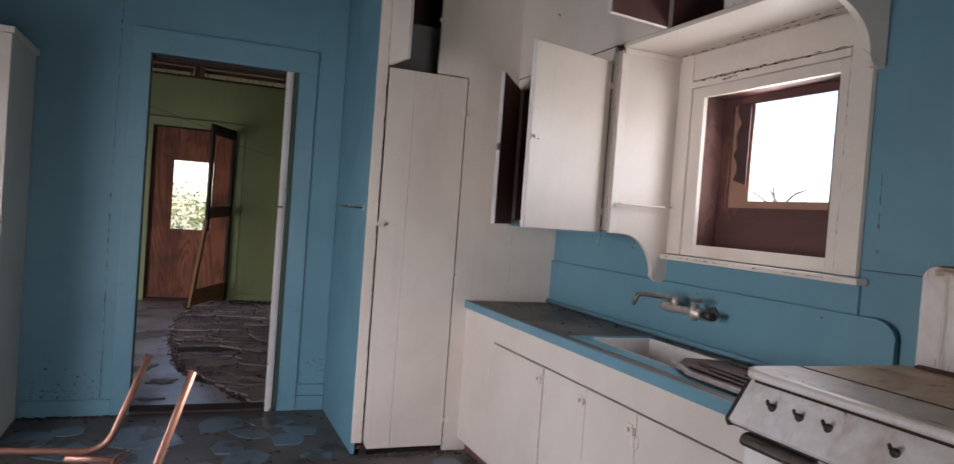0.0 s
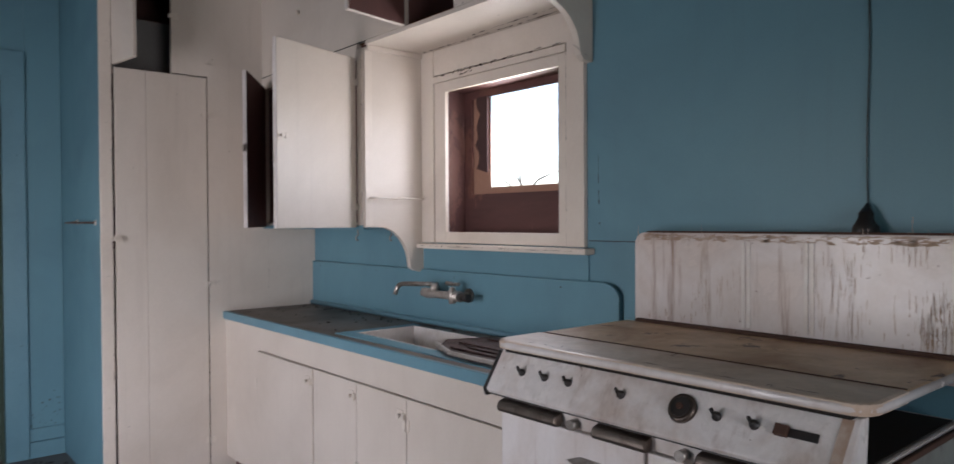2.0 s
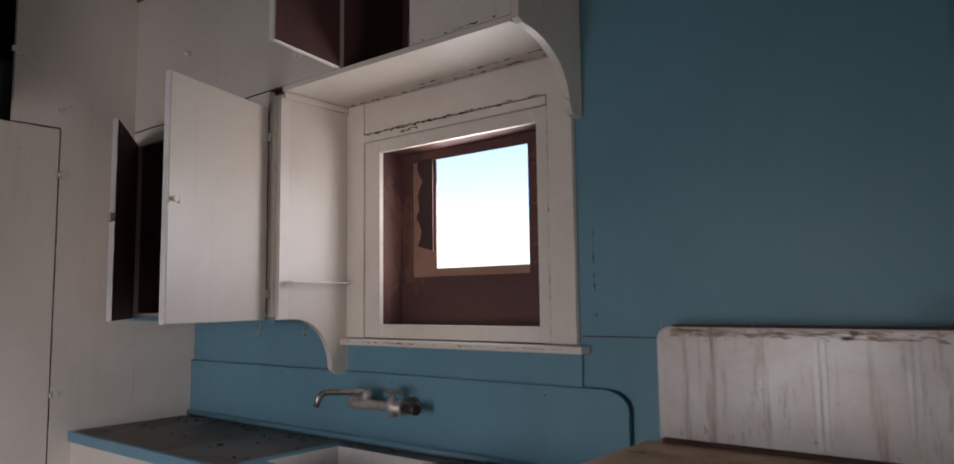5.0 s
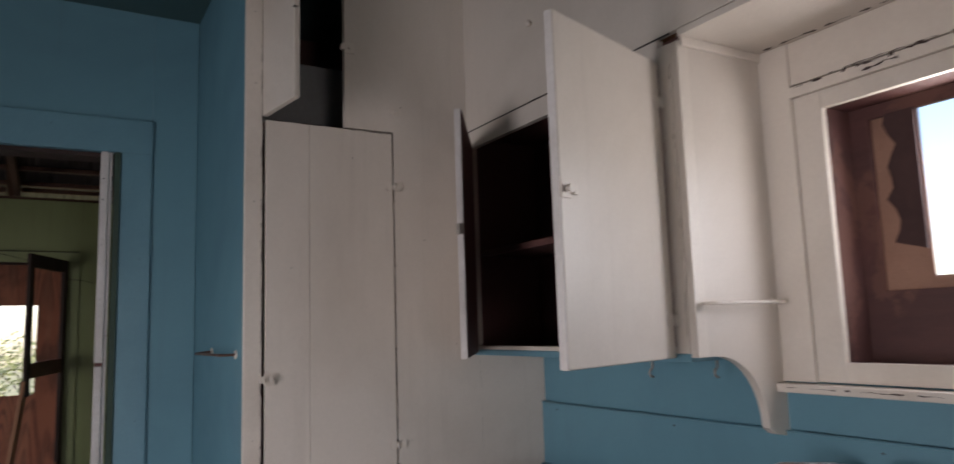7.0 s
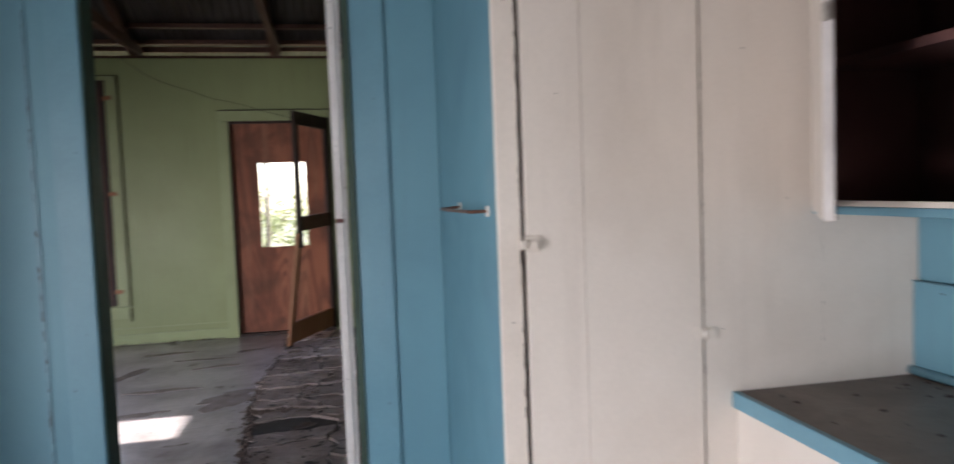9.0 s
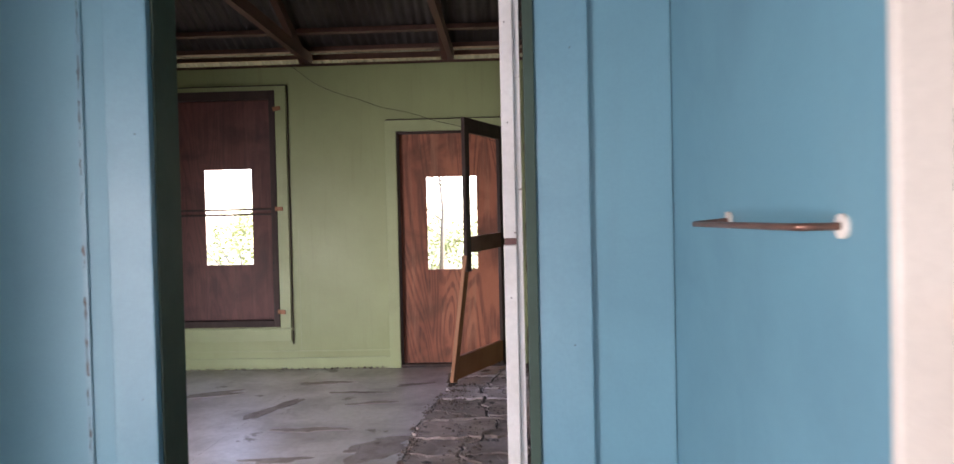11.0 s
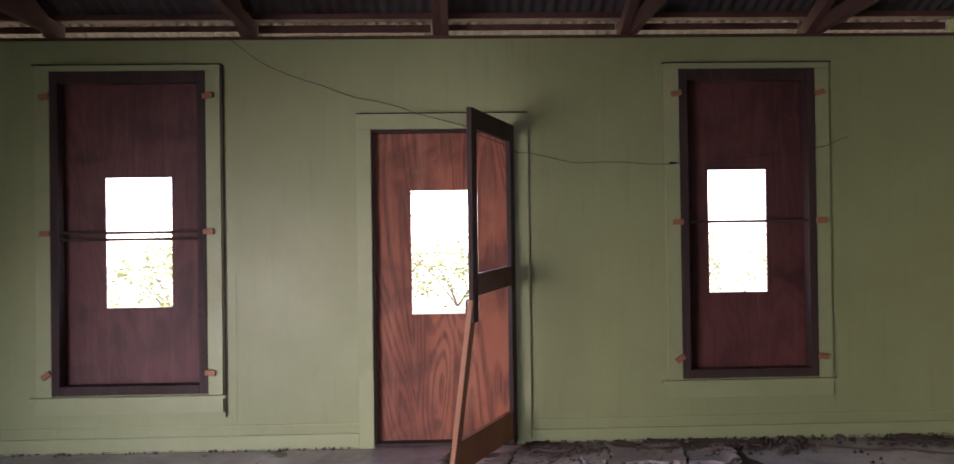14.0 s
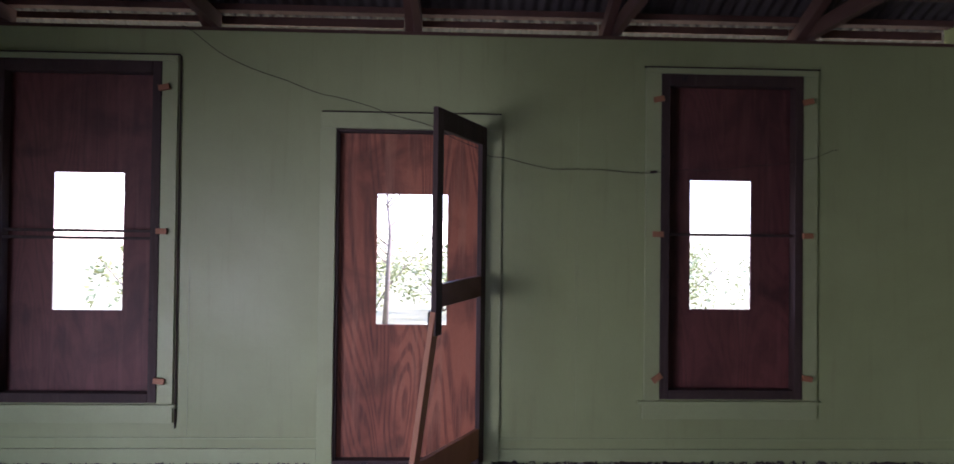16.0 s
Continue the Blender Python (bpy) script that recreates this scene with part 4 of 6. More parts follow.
part("top_front_lip", tube([(x + 0.0, y, SZ - 0.011) for x, y in top_outline(2.05, -0.004)[1:]] + [(2.05, SY0 - 0.001, SZ - 0.011)], 0.0095, 10), ENAMEL, stove, "rolled white enamel rim")
part("lid_joint", boxes((SXF + 0.171, SXF + 0.175, SY0, SY1, SZ + 0.0002, SZ + 0.0022)), RUST, stove)
part("back_gutter", boxes((2.096, 2.1145, SY0, SY1 - 0.03, SZ + 0.0002, SZ + 0.008)), RUST, stove, "rusty strip at the back of the top")
# sloping control panel
profile = [(SXF + 0.03, SZ - 0.031), (SXF - 0.03, SZ - 0.125), (SXF - 0.022, SZ - 0.135), (SXF + 0.05, SZ - 0.135), (SXF + 0.06, SZ - 0.031)]
panel = part("control_panel", slab(profile, "y", SY0 + 0.02, SY1 + 0.012, 0.003), ENAMEL_PANEL, stove, "sloping white control panel")
# thin black strip painted as the shadow line below the rim
part("under_rim_gap", boxes((SXF + 0.010, SXF + 0.058, SY0 + 0.03, SY1 - 0.02, SZ - 0.0305, SZ - 0.0235)), GAP_SHADE, stove, "black strip painted as shade in the gap under the rim")
part("panel_end_trim", slab([(x - 0.004, z) for x, z in profile[:2]] + [(SXF - 0.026, SZ - 0.143), (SXF + 0.03, SZ - 0.143), (SXF + 0.05, SZ - 0.13), (SXF + 0.045, SZ - 0.031)], "y", SY1 + 0.0125, SY1 + 0.021, 0.002), BLACK, stove, "black edge trim")
part("panel_bottom_trim", boxes((SXF - 0.018, SXF + 0.05, SY0 + 0.02, SY1 + 0.012, SZ - 0.1395, SZ - 0.1355)), BLACK, stove)
pn = Vector((-0.817, 0, 0.577))


def on_panel(y, k=0.45, out=0.0):
    return Vector((SXF + 0.03 - 0.06 * k, y, SZ - 0.031 - 0.094 * k)) + pn * out


for y in (1.86, 1.782, 1.705, 1.551, 1.32, 1.243):
    kn = part("knob", tube([on_panel(y), on_panel(y, 0.45, 0.006), on_panel(y, 0.45, 0.007), on_panel(y, 0.45, 0.02)], [0.010, 0.009, 0.005, 0.004], 12), BLACK, panel, "black tap knob")
    part("pointer", beams((on_panel(y - 0.004, 0.48, 0.017), on_panel(y + 0.007, 0.39, 0.019), 0.005, 0.006)), BLACK, kn)
dl = part("clock_dial", tube([on_panel(1.396), on_panel(1.396, 0.45, 0.01), on_panel(1.396, 0.45, 0.0101)], [0.031, 0.029, 0.024], 24), HANDLE, panel, "round tarnished clock dial")
part("dial_face", tube([on_panel(1.396, 0.45, 0.0105), on_panel(1.396, 0.45, 0.013)], 0.021, 20), BLACK, dl)
part("dial_hub", tube([on_panel(1.396, 0.45, 0.013), on_panel(1.396, 0.45, 0.018)], 0.007, 10), RUST, dl)
part("light_switch_slot", beams((on_panel(1.20, 0.45, 0.001), on_panel(1.125, 0.45, 0.001), 0.016, 0.004, pn)), BLACK, panel)
part("switch_tab", beams((on_panel(1.202, 0.45, 0.005), on_panel(1.178, 0.45, 0.005), 0.02, 0.012, pn)), RUST, panel)
part("rust_streak", beams((on_panel(1.085, 0.03, 0.0005), on_panel(1.09, 0.98, 0.0005), 0.02, 0.002, pn)), RUST_STAIN, panel, "rust stain down the panel")
# body
part("body", boxes((SXF + 0.02, SXB, SY0 + 0.03, SY1 - 0.02, 0.10, SZ - 0.138), (SXF + 0.075, SXB, SY0 + 0.24, SY1 - 0.02, SZ - 0.1375, SZ - 0.026), bevel=0.006), ENAMEL, stove)
# black boxes at the back of the recess deepen its shade
part("side_shadow_gap", boxes((SXF + 0.062, SXB - 0.01, SY0 + 0.20, SY0 + 0.239, SZ - 0.1365, SZ - 0.026), (SXF + 0.066, SXB - 0.03, SY0 + 0.04, SY0 + 0.199, SZ - 0.1375, SZ - 0.134)), GAP_SHADE, stove, "open gap under the top, its shade painted black")
# darker than the body's enamel, with brown stains and chips
part("side_sheet", boxes((SXF + 0.035, SXB - 0.01, SY0 + 0.0225, SY0 + 0.0295, 0.12, SZ - 0.156), bevel=0.002), DARK_ENAMEL, stove, "dark stained enamel side sheet")
part("side_flange", boxes((SXF + 0.05, SXB - 0.02, SY0 + 0.018, SY0 + 0.029, SZ - 0.155, SZ - 0.142), bevel=0.004), RUST, stove, "rusted side flange")
for y0, y1, z0, z1 in ((1.485, SY1 - 0.022, 0.16, 0.758), (SY0 + 0.032, 1.475, 0.46, 0.758), (SY0 + 0.032, 1.475, 0.16, 0.45)):
    d = part("oven_door", boxes((SXF - 0.008, SXF + 0.019, y0, y1, z0, z1), bevel=0.006), ENAMEL, stove)
    w, c = (y1 - y0) * 0.34, (y0 + y1) / 2
    hz = z1 - 0.16
    part("raised_handle", tube(round_path([(SXF - 0.008, c - w * 0.6, hz), (SXF - 0.03, c - w * 0.6, hz), (SXF - 0.03, c + w * 0.6, hz), (SXF - 0.008, c + w * 0.6, hz)], 0.015), 0.009, 10), CHROME, d, "chrome door handle")
part("upper_front", boxes((SXF - 0.004, SXF + 0.019, SY0 + 0.032, SY1 - 0.022, 0.763, SZ - 0.139), bevel=0.003), ENAMEL_PANEL, stove)
for y0, y1 in ((1.715, 1.92), (1.463, 1.61), (1.135, 1.35)):
    prof = [(SXF - 0.004, 0.794), (SXF - 0.028, 0.787), (SXF - 0.034, 0.771), (SXF - 0.028, 0.761), (SXF - 0.008, 0.762)]
    part("drawer_handle", slab(prof, "y", y0, y1, 0.006), HANDLE, stove, "worn chrome grip handle")
for y in (1.675, 1.385):
    part("push_button", tube([(SXF - 0.004, y, 0.776), (SXF - 0.028, y, 0.776)], 0.012, 12), CHROME, stove)
part("badge", slab([(1.60, 0.703), (1.66, 0.703), (1.70, 0.688), (1.66, 0.673), (1.60, 0.673), (1.585, 0.688)], "x", SXF - 0.011, SXF - 0.0082), CHROME, stove, "small chrome badge plate")
part("plinth", boxes((SXF + 0.05, SXB - 0.02, SY0 + 0.05, SY1 - 0.04, 0.0, 0.099)), BLACK, stove)
cord = thing("hanging_cord", (WX - 0.02, 1.28, 1.22), "black cord on the wall ending in a dark plug", "cord")
part("cord", tube([(WX - 0.006, 1.290 + 0.003 * math.sin(i), 1.27 + i * 0.088) for i in range(15)], 0.0018, 6), BLACK, cord)
part("plug", tube([(WX - 0.035, 1.283, 1.192), (WX - 0.035, 1.283, 1.225), (WX - 0.03, 1.285, 1.255), (WX - 0.012, 1.288, 1.28)], [0.034, 0.030, 0.018, 0.005], 12), BLACK, cord, "dark woven plug")

# ---- broken tubular chair ----
chair = thing("tubular_chair", (0.1, 2.95, 0), "rusty tubular metal chair frame without seat or back", "chair")
for x0, y, zt, tx in ((0.125, 3.08, 0.734, 0.088), (0.262, 2.76, 0.754, 0.078)):
    part("side_frame", tube(round_path([(x0 + tx, y, zt), (x0 - 0.02, y, 0.43), (x0 - 0.40, y + 0.01, 0.45), (x0 - 0.44, y + 0.01, 0.011)], 0.07, 8), 0.011, 10), COPPER, chair)
    part("rear_leg", tube(round_path([(x0 - 0.13, y, 0.415), (x0 + 0.04, y, 0.40), (x0 + 0.09, y, 0.011)], 0.06, 6), 0.011, 10), COPPER, chair)
part("seat_hoop", tube(round_path([(0.17, 3.07, 0.425), (0.13, 2.95, 0.44), (0.20, 2.77, 0.425)], 0.1, 8), 0.010, 10), COPPER, chair)
part("front_hoop", tube(round_path([(-0.23, 3.08, 0.44), (-0.27, 2.93, 0.44), (-0.18, 2.77, 0.44)], 0.1, 8), 0.010, 10), COPPER, chair)

# ---- tall cupboard by the partition ----
cup = thing("tall_cupboard", (-0.8, 4.7, 0), "tall cream cupboard with its door ajar", "cupboard")
TX0, TX1, TY, TZ = -1.15, -0.480, 4.40, 1.905
part("side_panel", boxes((TX1 - 0.018, TX1, TY + 0.0185, DY - 0.019, 0.0, TZ), bevel=0.002), WHITE, cup)
part("side_panel", boxes((TX0, TX0 + 0.018, TY + 0.0185, DY - 0.019, 0.0, TZ), bevel=0.002), WHITE, cup)
part("front_stile", boxes((TX1 - 0.055, TX1 + 0.002, TY, TY + 0.018, 0.0, TZ), bevel=0.002), WHITE_WORN, cup)
part("front_stile", boxes((TX0, TX0 + 0.05, TY, TY + 0.018, 0.0, TZ), bevel=0.002), WHITE_WORN, cup)
part("top_board", boxes((TX0 - 0.02, TX1 + 0.015, TY - 0.015, DY - 0.019, TZ + 0.001, TZ + 0.03), bevel=0.003), WHITE_WORN, cup)
part("back_panel", boxes((TX0 + 0.02, TX1 - 0.02, DY - 0.03, DY - 0.02, 0.0, TZ)), INSIDE, cup)
cd = part("door", beams(((TX1 - 0.058, TY - 0.004, 0.97), (TX1 - 0.60, TY - 0.10, 0.97), 0.02, 1.84), bevel=0.002), WHITE, cup)
for z in (1.70, 0.24):
    hinge(cup, (TX1 - 0.055, TY - 0.006, z), (1, 0, 0), (0, -1, 0), 0.03, 0.06)

# ---- broken vinyl in the kitchen: irregular sheets ----
rnd = random.Random(11)


def flake(cx, cy, r, z, thick, curl=0.0, sides=9, squash=0.7, turn=0.0):
    bm = bmesh.new()
    ring = []
    for k in range(sides):
        a = 2 * math.pi * k / sides
        q = r * rnd.uniform(0.72, 1.25)
        x, y = q * math.cos(a), q * squash * math.sin(a)
        ring.append((cx + x * math.cos(turn) - y * math.sin(turn), cy + x * math.sin(turn) + y * math.cos(turn), rnd.random() * curl))
    lo = [bm.verts.new((x, y, z)) for x, y, c in ring]
    hi = [bm.verts.new((x, y, z + thick + c)) for x, y, c in ring]
    mid = bm.verts.new((cx, cy, z + thick))
    for k in range(sides):
        j = (k + 1) % sides
        bm.faces.new((hi[k], hi[j], mid))
        bm.faces.new((lo[k], lo[j], hi[j], hi[k]))
    bm.faces.new(lo[::-1])
    return bm


vinyl = tagged(new("vinyl_flooring"), "blue-grey vinyl flooring broken into curling pieces", "vinyl flooring")
placed = []
for i in range(900):
    x, y = rnd.uniform(-0.9, 1.66), rnd.uniform(1.6, 4.9)
    r = rnd.uniform(0.07, 0.22)
    if x > 1.08 - r and y > 4.12 - r or x < -0.4 and y > 4.3 or x + r > 1.68 or y + r > 4.92 or any((x - a) ** 2 + (y - b) ** 2 < (0.84 * (r + q)) ** 2 for a, b, q in placed):
        continue
    placed.append((x, y, r))
    part("vinyl_piece", flake(x, y, r, 0.0005, 0.004, 0.002, rnd.randint(7, 10), rnd.uniform(0.75, 1.0), rnd.uniform(0, 3)), VINYL, vinyl)

# ---- green room: windows ----
def boarded_window(name, f, hole, bars, label):
    x0, x1, z0, z1 = f
    t = thing(name, ((x0 + x1) / 2, GY, z0), label, "window", "boarded windows")
    t["kind"] = "structure"
    g = GY - 0.02
    part("casing_board", boxes((x0 - 0.09, x0 + 0.003, g, GY - 0.001, z0 - 0.01, z1 + 0.0), bevel=0.003), GREEN_TRIM, t)
    part("casing_board", boxes((x1 - 0.003, x1 + 0.09, g, GY - 0.001, z0 - 0.01, z1 + 0.0), bevel=0.003), GREEN_TRIM, t)
    part("casing_head", boxes((x0 - 0.09, x1 + 0.09, g - 0.002, GY - 0.001, z1 + 0.0005, z1 + 0.036), bevel=0.003), GREEN_TRIM, t)
    part("drip_strip", boxes((x0 - 0.10, x1 + 0.10, g - 0.008, GY - 0.001, z1 + 0.0365, z1 + 0.043), bevel=0.002), DARKWOOD, t)
    part("apron", boxes((x0 - 0.10, x1 + 0.09, g, GY - 0.001, z0 - 0.12, z0 - 0.032), bevel=0.003), GREEN_TRIM, t)
    part("window_sill", boxes((x0 - 0.13, x1 + 0.11, g - 0.015, GY - 0.001, z0 - 0.0315, z0 - 0.0105), bevel=0.004), GREEN_TRIM, t)
    w = 0.055
    fr = [(x0 + 0.004, x0 + w, z0 + 0.0, z1), (x1 - w, x1 - 0.004, z0, z1), (x0 + w, x1 - w, z0, z0 + w), (x0 + w, x1 - w, z1 - w * 1.3, z1 - 0.001)]
    for a, b, c, d in fr:
        part("window_frame", boxes((a, b, GY - 0.026, GY + 0.05, c, d), bevel=0.004), DARKWOOD, t, "dark weathered frame board")
    h0, h1, k0, k1 = hole
    py = GY + 0.075
    part("plywood_board", holed("y", py, py + 0.012, (x0 + 0.005, x1 - 0.005, z0, z1), hole), PLY_RED, t, "red-brown stained plywood with a cut opening")
    for z in bars:
        part("meeting_bar", boxes((x0 + w + 0.001, x1 - w - 0.001, GY - 0.015, GY + 0.012, z - 0.009, z + 0.009), bevel=0.002), DARKWOOD, t)
    for x, s in ((x0, -1), (x1, 1)):
        for z, tilt in ((z1 - 0.16, 12), (bars[0], 0), (z0 + 0.13, 35 if s < 0 else -8)):
            cx = x + s * 0.018
            d = Vector((math.cos(radians(tilt)), 0, math.sin(radians(tilt)))) * 0.032
            c = Vector((cx, GY - 0.04, z))
            part("wood_block", beams((c - d, c + d, 0.02, 0.034, (0, 0, 1)), bevel=0.002), RAWWOOD, t, "small raw wood block")
    return t


boarded_window("window_2", LW, (-1.815, -1.401, 0.902, 1.727), (1.378, 1.335), "tall boarded window, stained plywood with small opening")
boarded_window("window_3", RW, (2.047, 2.428, 0.940, 1.735), (1.398,), "tall boarded window, stained plywood with small opening")
structure("window_wire", tube([(LW[1] + 0.105, GY - 0.012, 0.22 + i * 0.2) for i in range(12)], 0.005, 6), DARKWOOD, "dark conduit beside the window casing", "conduit")

# ---- green room: door ----
gdoor = thing("door_1", (0.25, GY, 0), "boarded outer doorway, stained plywood with cut opening", "door")
gdoor["kind"] = "structure"
part("casing_board", boxes((GD[0] - 0.09, GD[0] + 0.002, GY - 0.022, GY - 0.001, 0.004, GD[3] + 0.0), bevel=0.003), GREEN_TRIM, gdoor)
part("casing_board", boxes((GD[1] - 0.002, GD[1] + 0.09, GY - 0.022, GY - 0.001, 0.004, GD[3] + 0.0), bevel=0.003), GREEN_TRIM, gdoor)
part("casing_head", boxes((GD[0] - 0.09, GD[1] + 0.09, GY - 0.024, GY - 0.001, GD[3] + 0.0005, GD[3] + 0.095), bevel=0.003), GREEN_TRIM, gdoor)
part("head_strip", boxes((GD[0] - 0.085, GD[1] + 0.085, GY - 0.03, GY - 0.001, GD[3] + 0.096, GD[3] + 0.101), bevel=0.002), DARKWOOD, gdoor)
DPY = GY + 0.06
part("plywood_board", holed("y", DPY, DPY + 0.014, (GD[0] + 0.004, GD[1] - 0.004, 0.03, GD[3] - 0.002), (0.119, 0.546, 0.831, 1.622)), PLY, gdoor, "stained plywood with vertical grain")
part("stop_strip", boxes((GD[0] + 0.002, GD[0] + 0.018, GY + 0.001, DPY - 0.001, 0.03, GD[3] - 0.02), (GD[1] - 0.018, GD[1] - 0.002, GY + 0.001, DPY - 0.001, 0.03, GD[3] - 0.02)), DARKWOOD, gdoor)
part("head_stop", boxes((GD[0] + 0.002, GD[1] - 0.002, GY + 0.001, DPY - 0.001, GD[3] - 0.019, GD[3] - 0.001)), DARKWOOD, gdoor)
part("sill_board", boxes((GD[0] + 0.002, GD[1] - 0.002, GY - 0.01, GY + 0.12, 0.0045, 0.029), bevel=0.003), DARKWOOD, gdoor)

# ---- broken screen door ----
sd = thing("screen_door", (0.76, 9.55, 0), "broken wooden screen door hanging open without mesh", "screen door")
H, F = Vector((0.762, 9.555, 0)), Vector((0.484, 8.90, 0))
e = (F - H).normalized()
out = Vector((e.y, -e.x, 0))


def at(k, z):
    return H + e * k + Vector((0, 0, z))


LEN = (F - H).length
part("hinge_stile", beams((at(0.035, 0.04), at(0.035, 2.02), 0.03, 0.075, e), bevel=0.003), DARKWOOD, sd)
part("latch_stile", beams((at(LEN - 0.035, 0.86), at(LEN - 0.035, 2.02), 0.03, 0.075, e), bevel=0.003), DARKWOOD, sd)
part("top_rail", beams((at(0.07, 1.965), at(LEN - 0.072, 1.965), 0.028, 0.11), bevel=0.003), DARKWOOD, sd)
part("middle_rail", beams((at(0.07, 1.08), at(LEN - 0.072, 1.06), 0.028, 0.12), bevel=0.003), RAILWOOD, sd)
low = Vector((0.362, 8.87, 0.03))
part("lower_stile", beams((at(LEN - 0.03, 0.98) + out * 0.003, low + Vector((0.01, 0.03, 0)), 0.03, 0.07, e), bevel=0.003), RAWWOOD, sd, "split raw wood lower stile leaning out")
part("bottom_rail", beams((at(0.05, 0.16), low + Vector((0.02, 0.03, 0.10)), 0.028, 0.17), bevel=0.003), RAWWOOD, sd, "raw wood bottom rail")
part("latch_handle", tube(round_path([at(LEN - 0.04, 0.98) + out * 0.016, at(LEN - 0.04, 0.98) + out * 0.045, at(LEN - 0.04, 0.86) + out * 0.045, at(LEN - 0.04, 0.86) + out * 0.016], 0.02), 0.006, 8), BLACK, sd)

# ---- trims on the green wall ----
def base_run(x0, x1):
    structure("baseboard", boxes((x0, x1, GY - 0.016, GY - 0.001, 0.0045, 0.10), bevel=0.004), GREEN_TRIM, "green painted baseboard, dirty along the floor", "baseboard")
    structure("trim_strip", boxes((x0, x1, GY - 0.006, GY - 0.001, 0.155, 0.163), bevel=0.001), GREEN_TRIM, "thin green joint strip above the baseboard", "trim")


base_run(GL, GD[0] - 0.091)
base_run(GD[1] + 0.091, GR)
structure("wall_joint_green", boxes((0.268, 0.271, GY - 0.003, GY - 0.0002, 2.15, TOP - 0.02), (1.33, 1.333, GY - 0.003, GY - 0.0002, 0.17, 2.1), (-0.98, -0.977, GY - 0.003, GY - 0.0002, 0.17, 1.2)), GREEN_TRIM, "fine joints in the wall boards", "joint")

# ---- roof timbers ----
structure("wall_plate", boxes((GL, GR, GY + 0.03, GY + 0.12, TOP + 0.001, TOP + 0.03)), RAFTER, "dark top plate on the green wall", "wall plate")
for x in (-3.37, -2.15, -0.925, 0.299, 1.511, 2.725):
    r = thing("rafter", (x, GY, TOP), "dark rough-sawn rafter with ceiling joist under iron", "rafter", "roof rafters")
    part("rafter_timber", beams(((x, 9.97, eave(9.97) - 0.10), (x, 5.10, eave(5.10) - 0.10), 0.05, 0.09)), RAFTER, r)
    part("ceiling_joist", beams(((x + 0.055, 9.70, TOP + 0.08), (x + 0.055, 5.10, TOP + 0.08), 0.045, 0.09)), RAFTER, r)
for y in (9.66, 9.43, 8.75, 8.0, 7.2, 6.3):
    structure("roof_batten", boxes((GL - 0.1, GR + 0.1, y - 0.035, y + 0.035, eave(y) - 0.052, eave(y) - 0.014)), RAFTER, "rough batten under the roof sheets", "batten")

for k, (x0, x1) in enumerate(((GL, -2.2), (-2.19, -0.96), (-0.95, 0.26), (0.27, 1.47), (1.48, 2.69), (2.70, GR))):
    low = 2.668 + 0.007 * math.sin(k * 2.3)
    structure("eave_board", boxes((x0, x1, 9.742, 9.758, low, eave(9.75) - 0.016)), RAFTER, "dark board closing the roof edge above a slit", "eave board")

# ---- loose wire across the green wall ----
wire = thing("loose_wire", (0.0, GY - 0.06, 2.0), "thin brown loose wire sagging across the wall", "wire")
WIRE = [(-1.033, 2.60), (-0.744, 2.394), (-0.309, 2.236), (0.08, 2.13), (0.479, 2.008), (0.794, 1.853), (1.167, 1.783), (1.767, 1.77), (2.222, 1.794), (2.72, 1.86), (2.91, 1.925)]
pts = []
for (x0, z0), (x1, z1) in zip(WIRE, WIRE[1:]):
    pts += [(x0 + (x1 - x0) * k / 4, GY - 0.05 - 0.01 * math.sin(x0 * 7 + k), z0 + (z1 - z0) * k / 4 + 0.006 * math.sin(x0 * 31 + k * 1.9)) for k in range(4)]
part("strand", tube(pts + [(2.91, GY - 0.045, 1.925)], 0.002, 6), DARKWOOD, wire)
part("clip", tube([(1.76, GY - 0.056, 1.772), (1.80, GY - 0.056, 1.772)], 0.007, 6), DARKWOOD, wire)

# ---- peeling linoleum in the green room ----
rnd = random.Random(21)
TEAR = ((4.98, 0.80), (5.3, 0.63), (5.58, 0.56), (5.75, 0.41), (6.17, 0.295), (6.42, 0.27), (7.12, 0.234), (7.74, 0.244), (8.2, 0.28), (8.6, 0.33), (8.85, 0.385), (9.0, 0.35), (9.3, 0.33), (9.7, 0.42))


def tear(y):
    """The edge of the torn sheet: its x at y."""
    for (y0, x0), (y1, x1) in zip(TEAR, TEAR[1:]):
        if y <= y1:
            return x0 + (x1 - x0) * (y - y0) / (y1 - y0)
    return TEAR[-1][1]


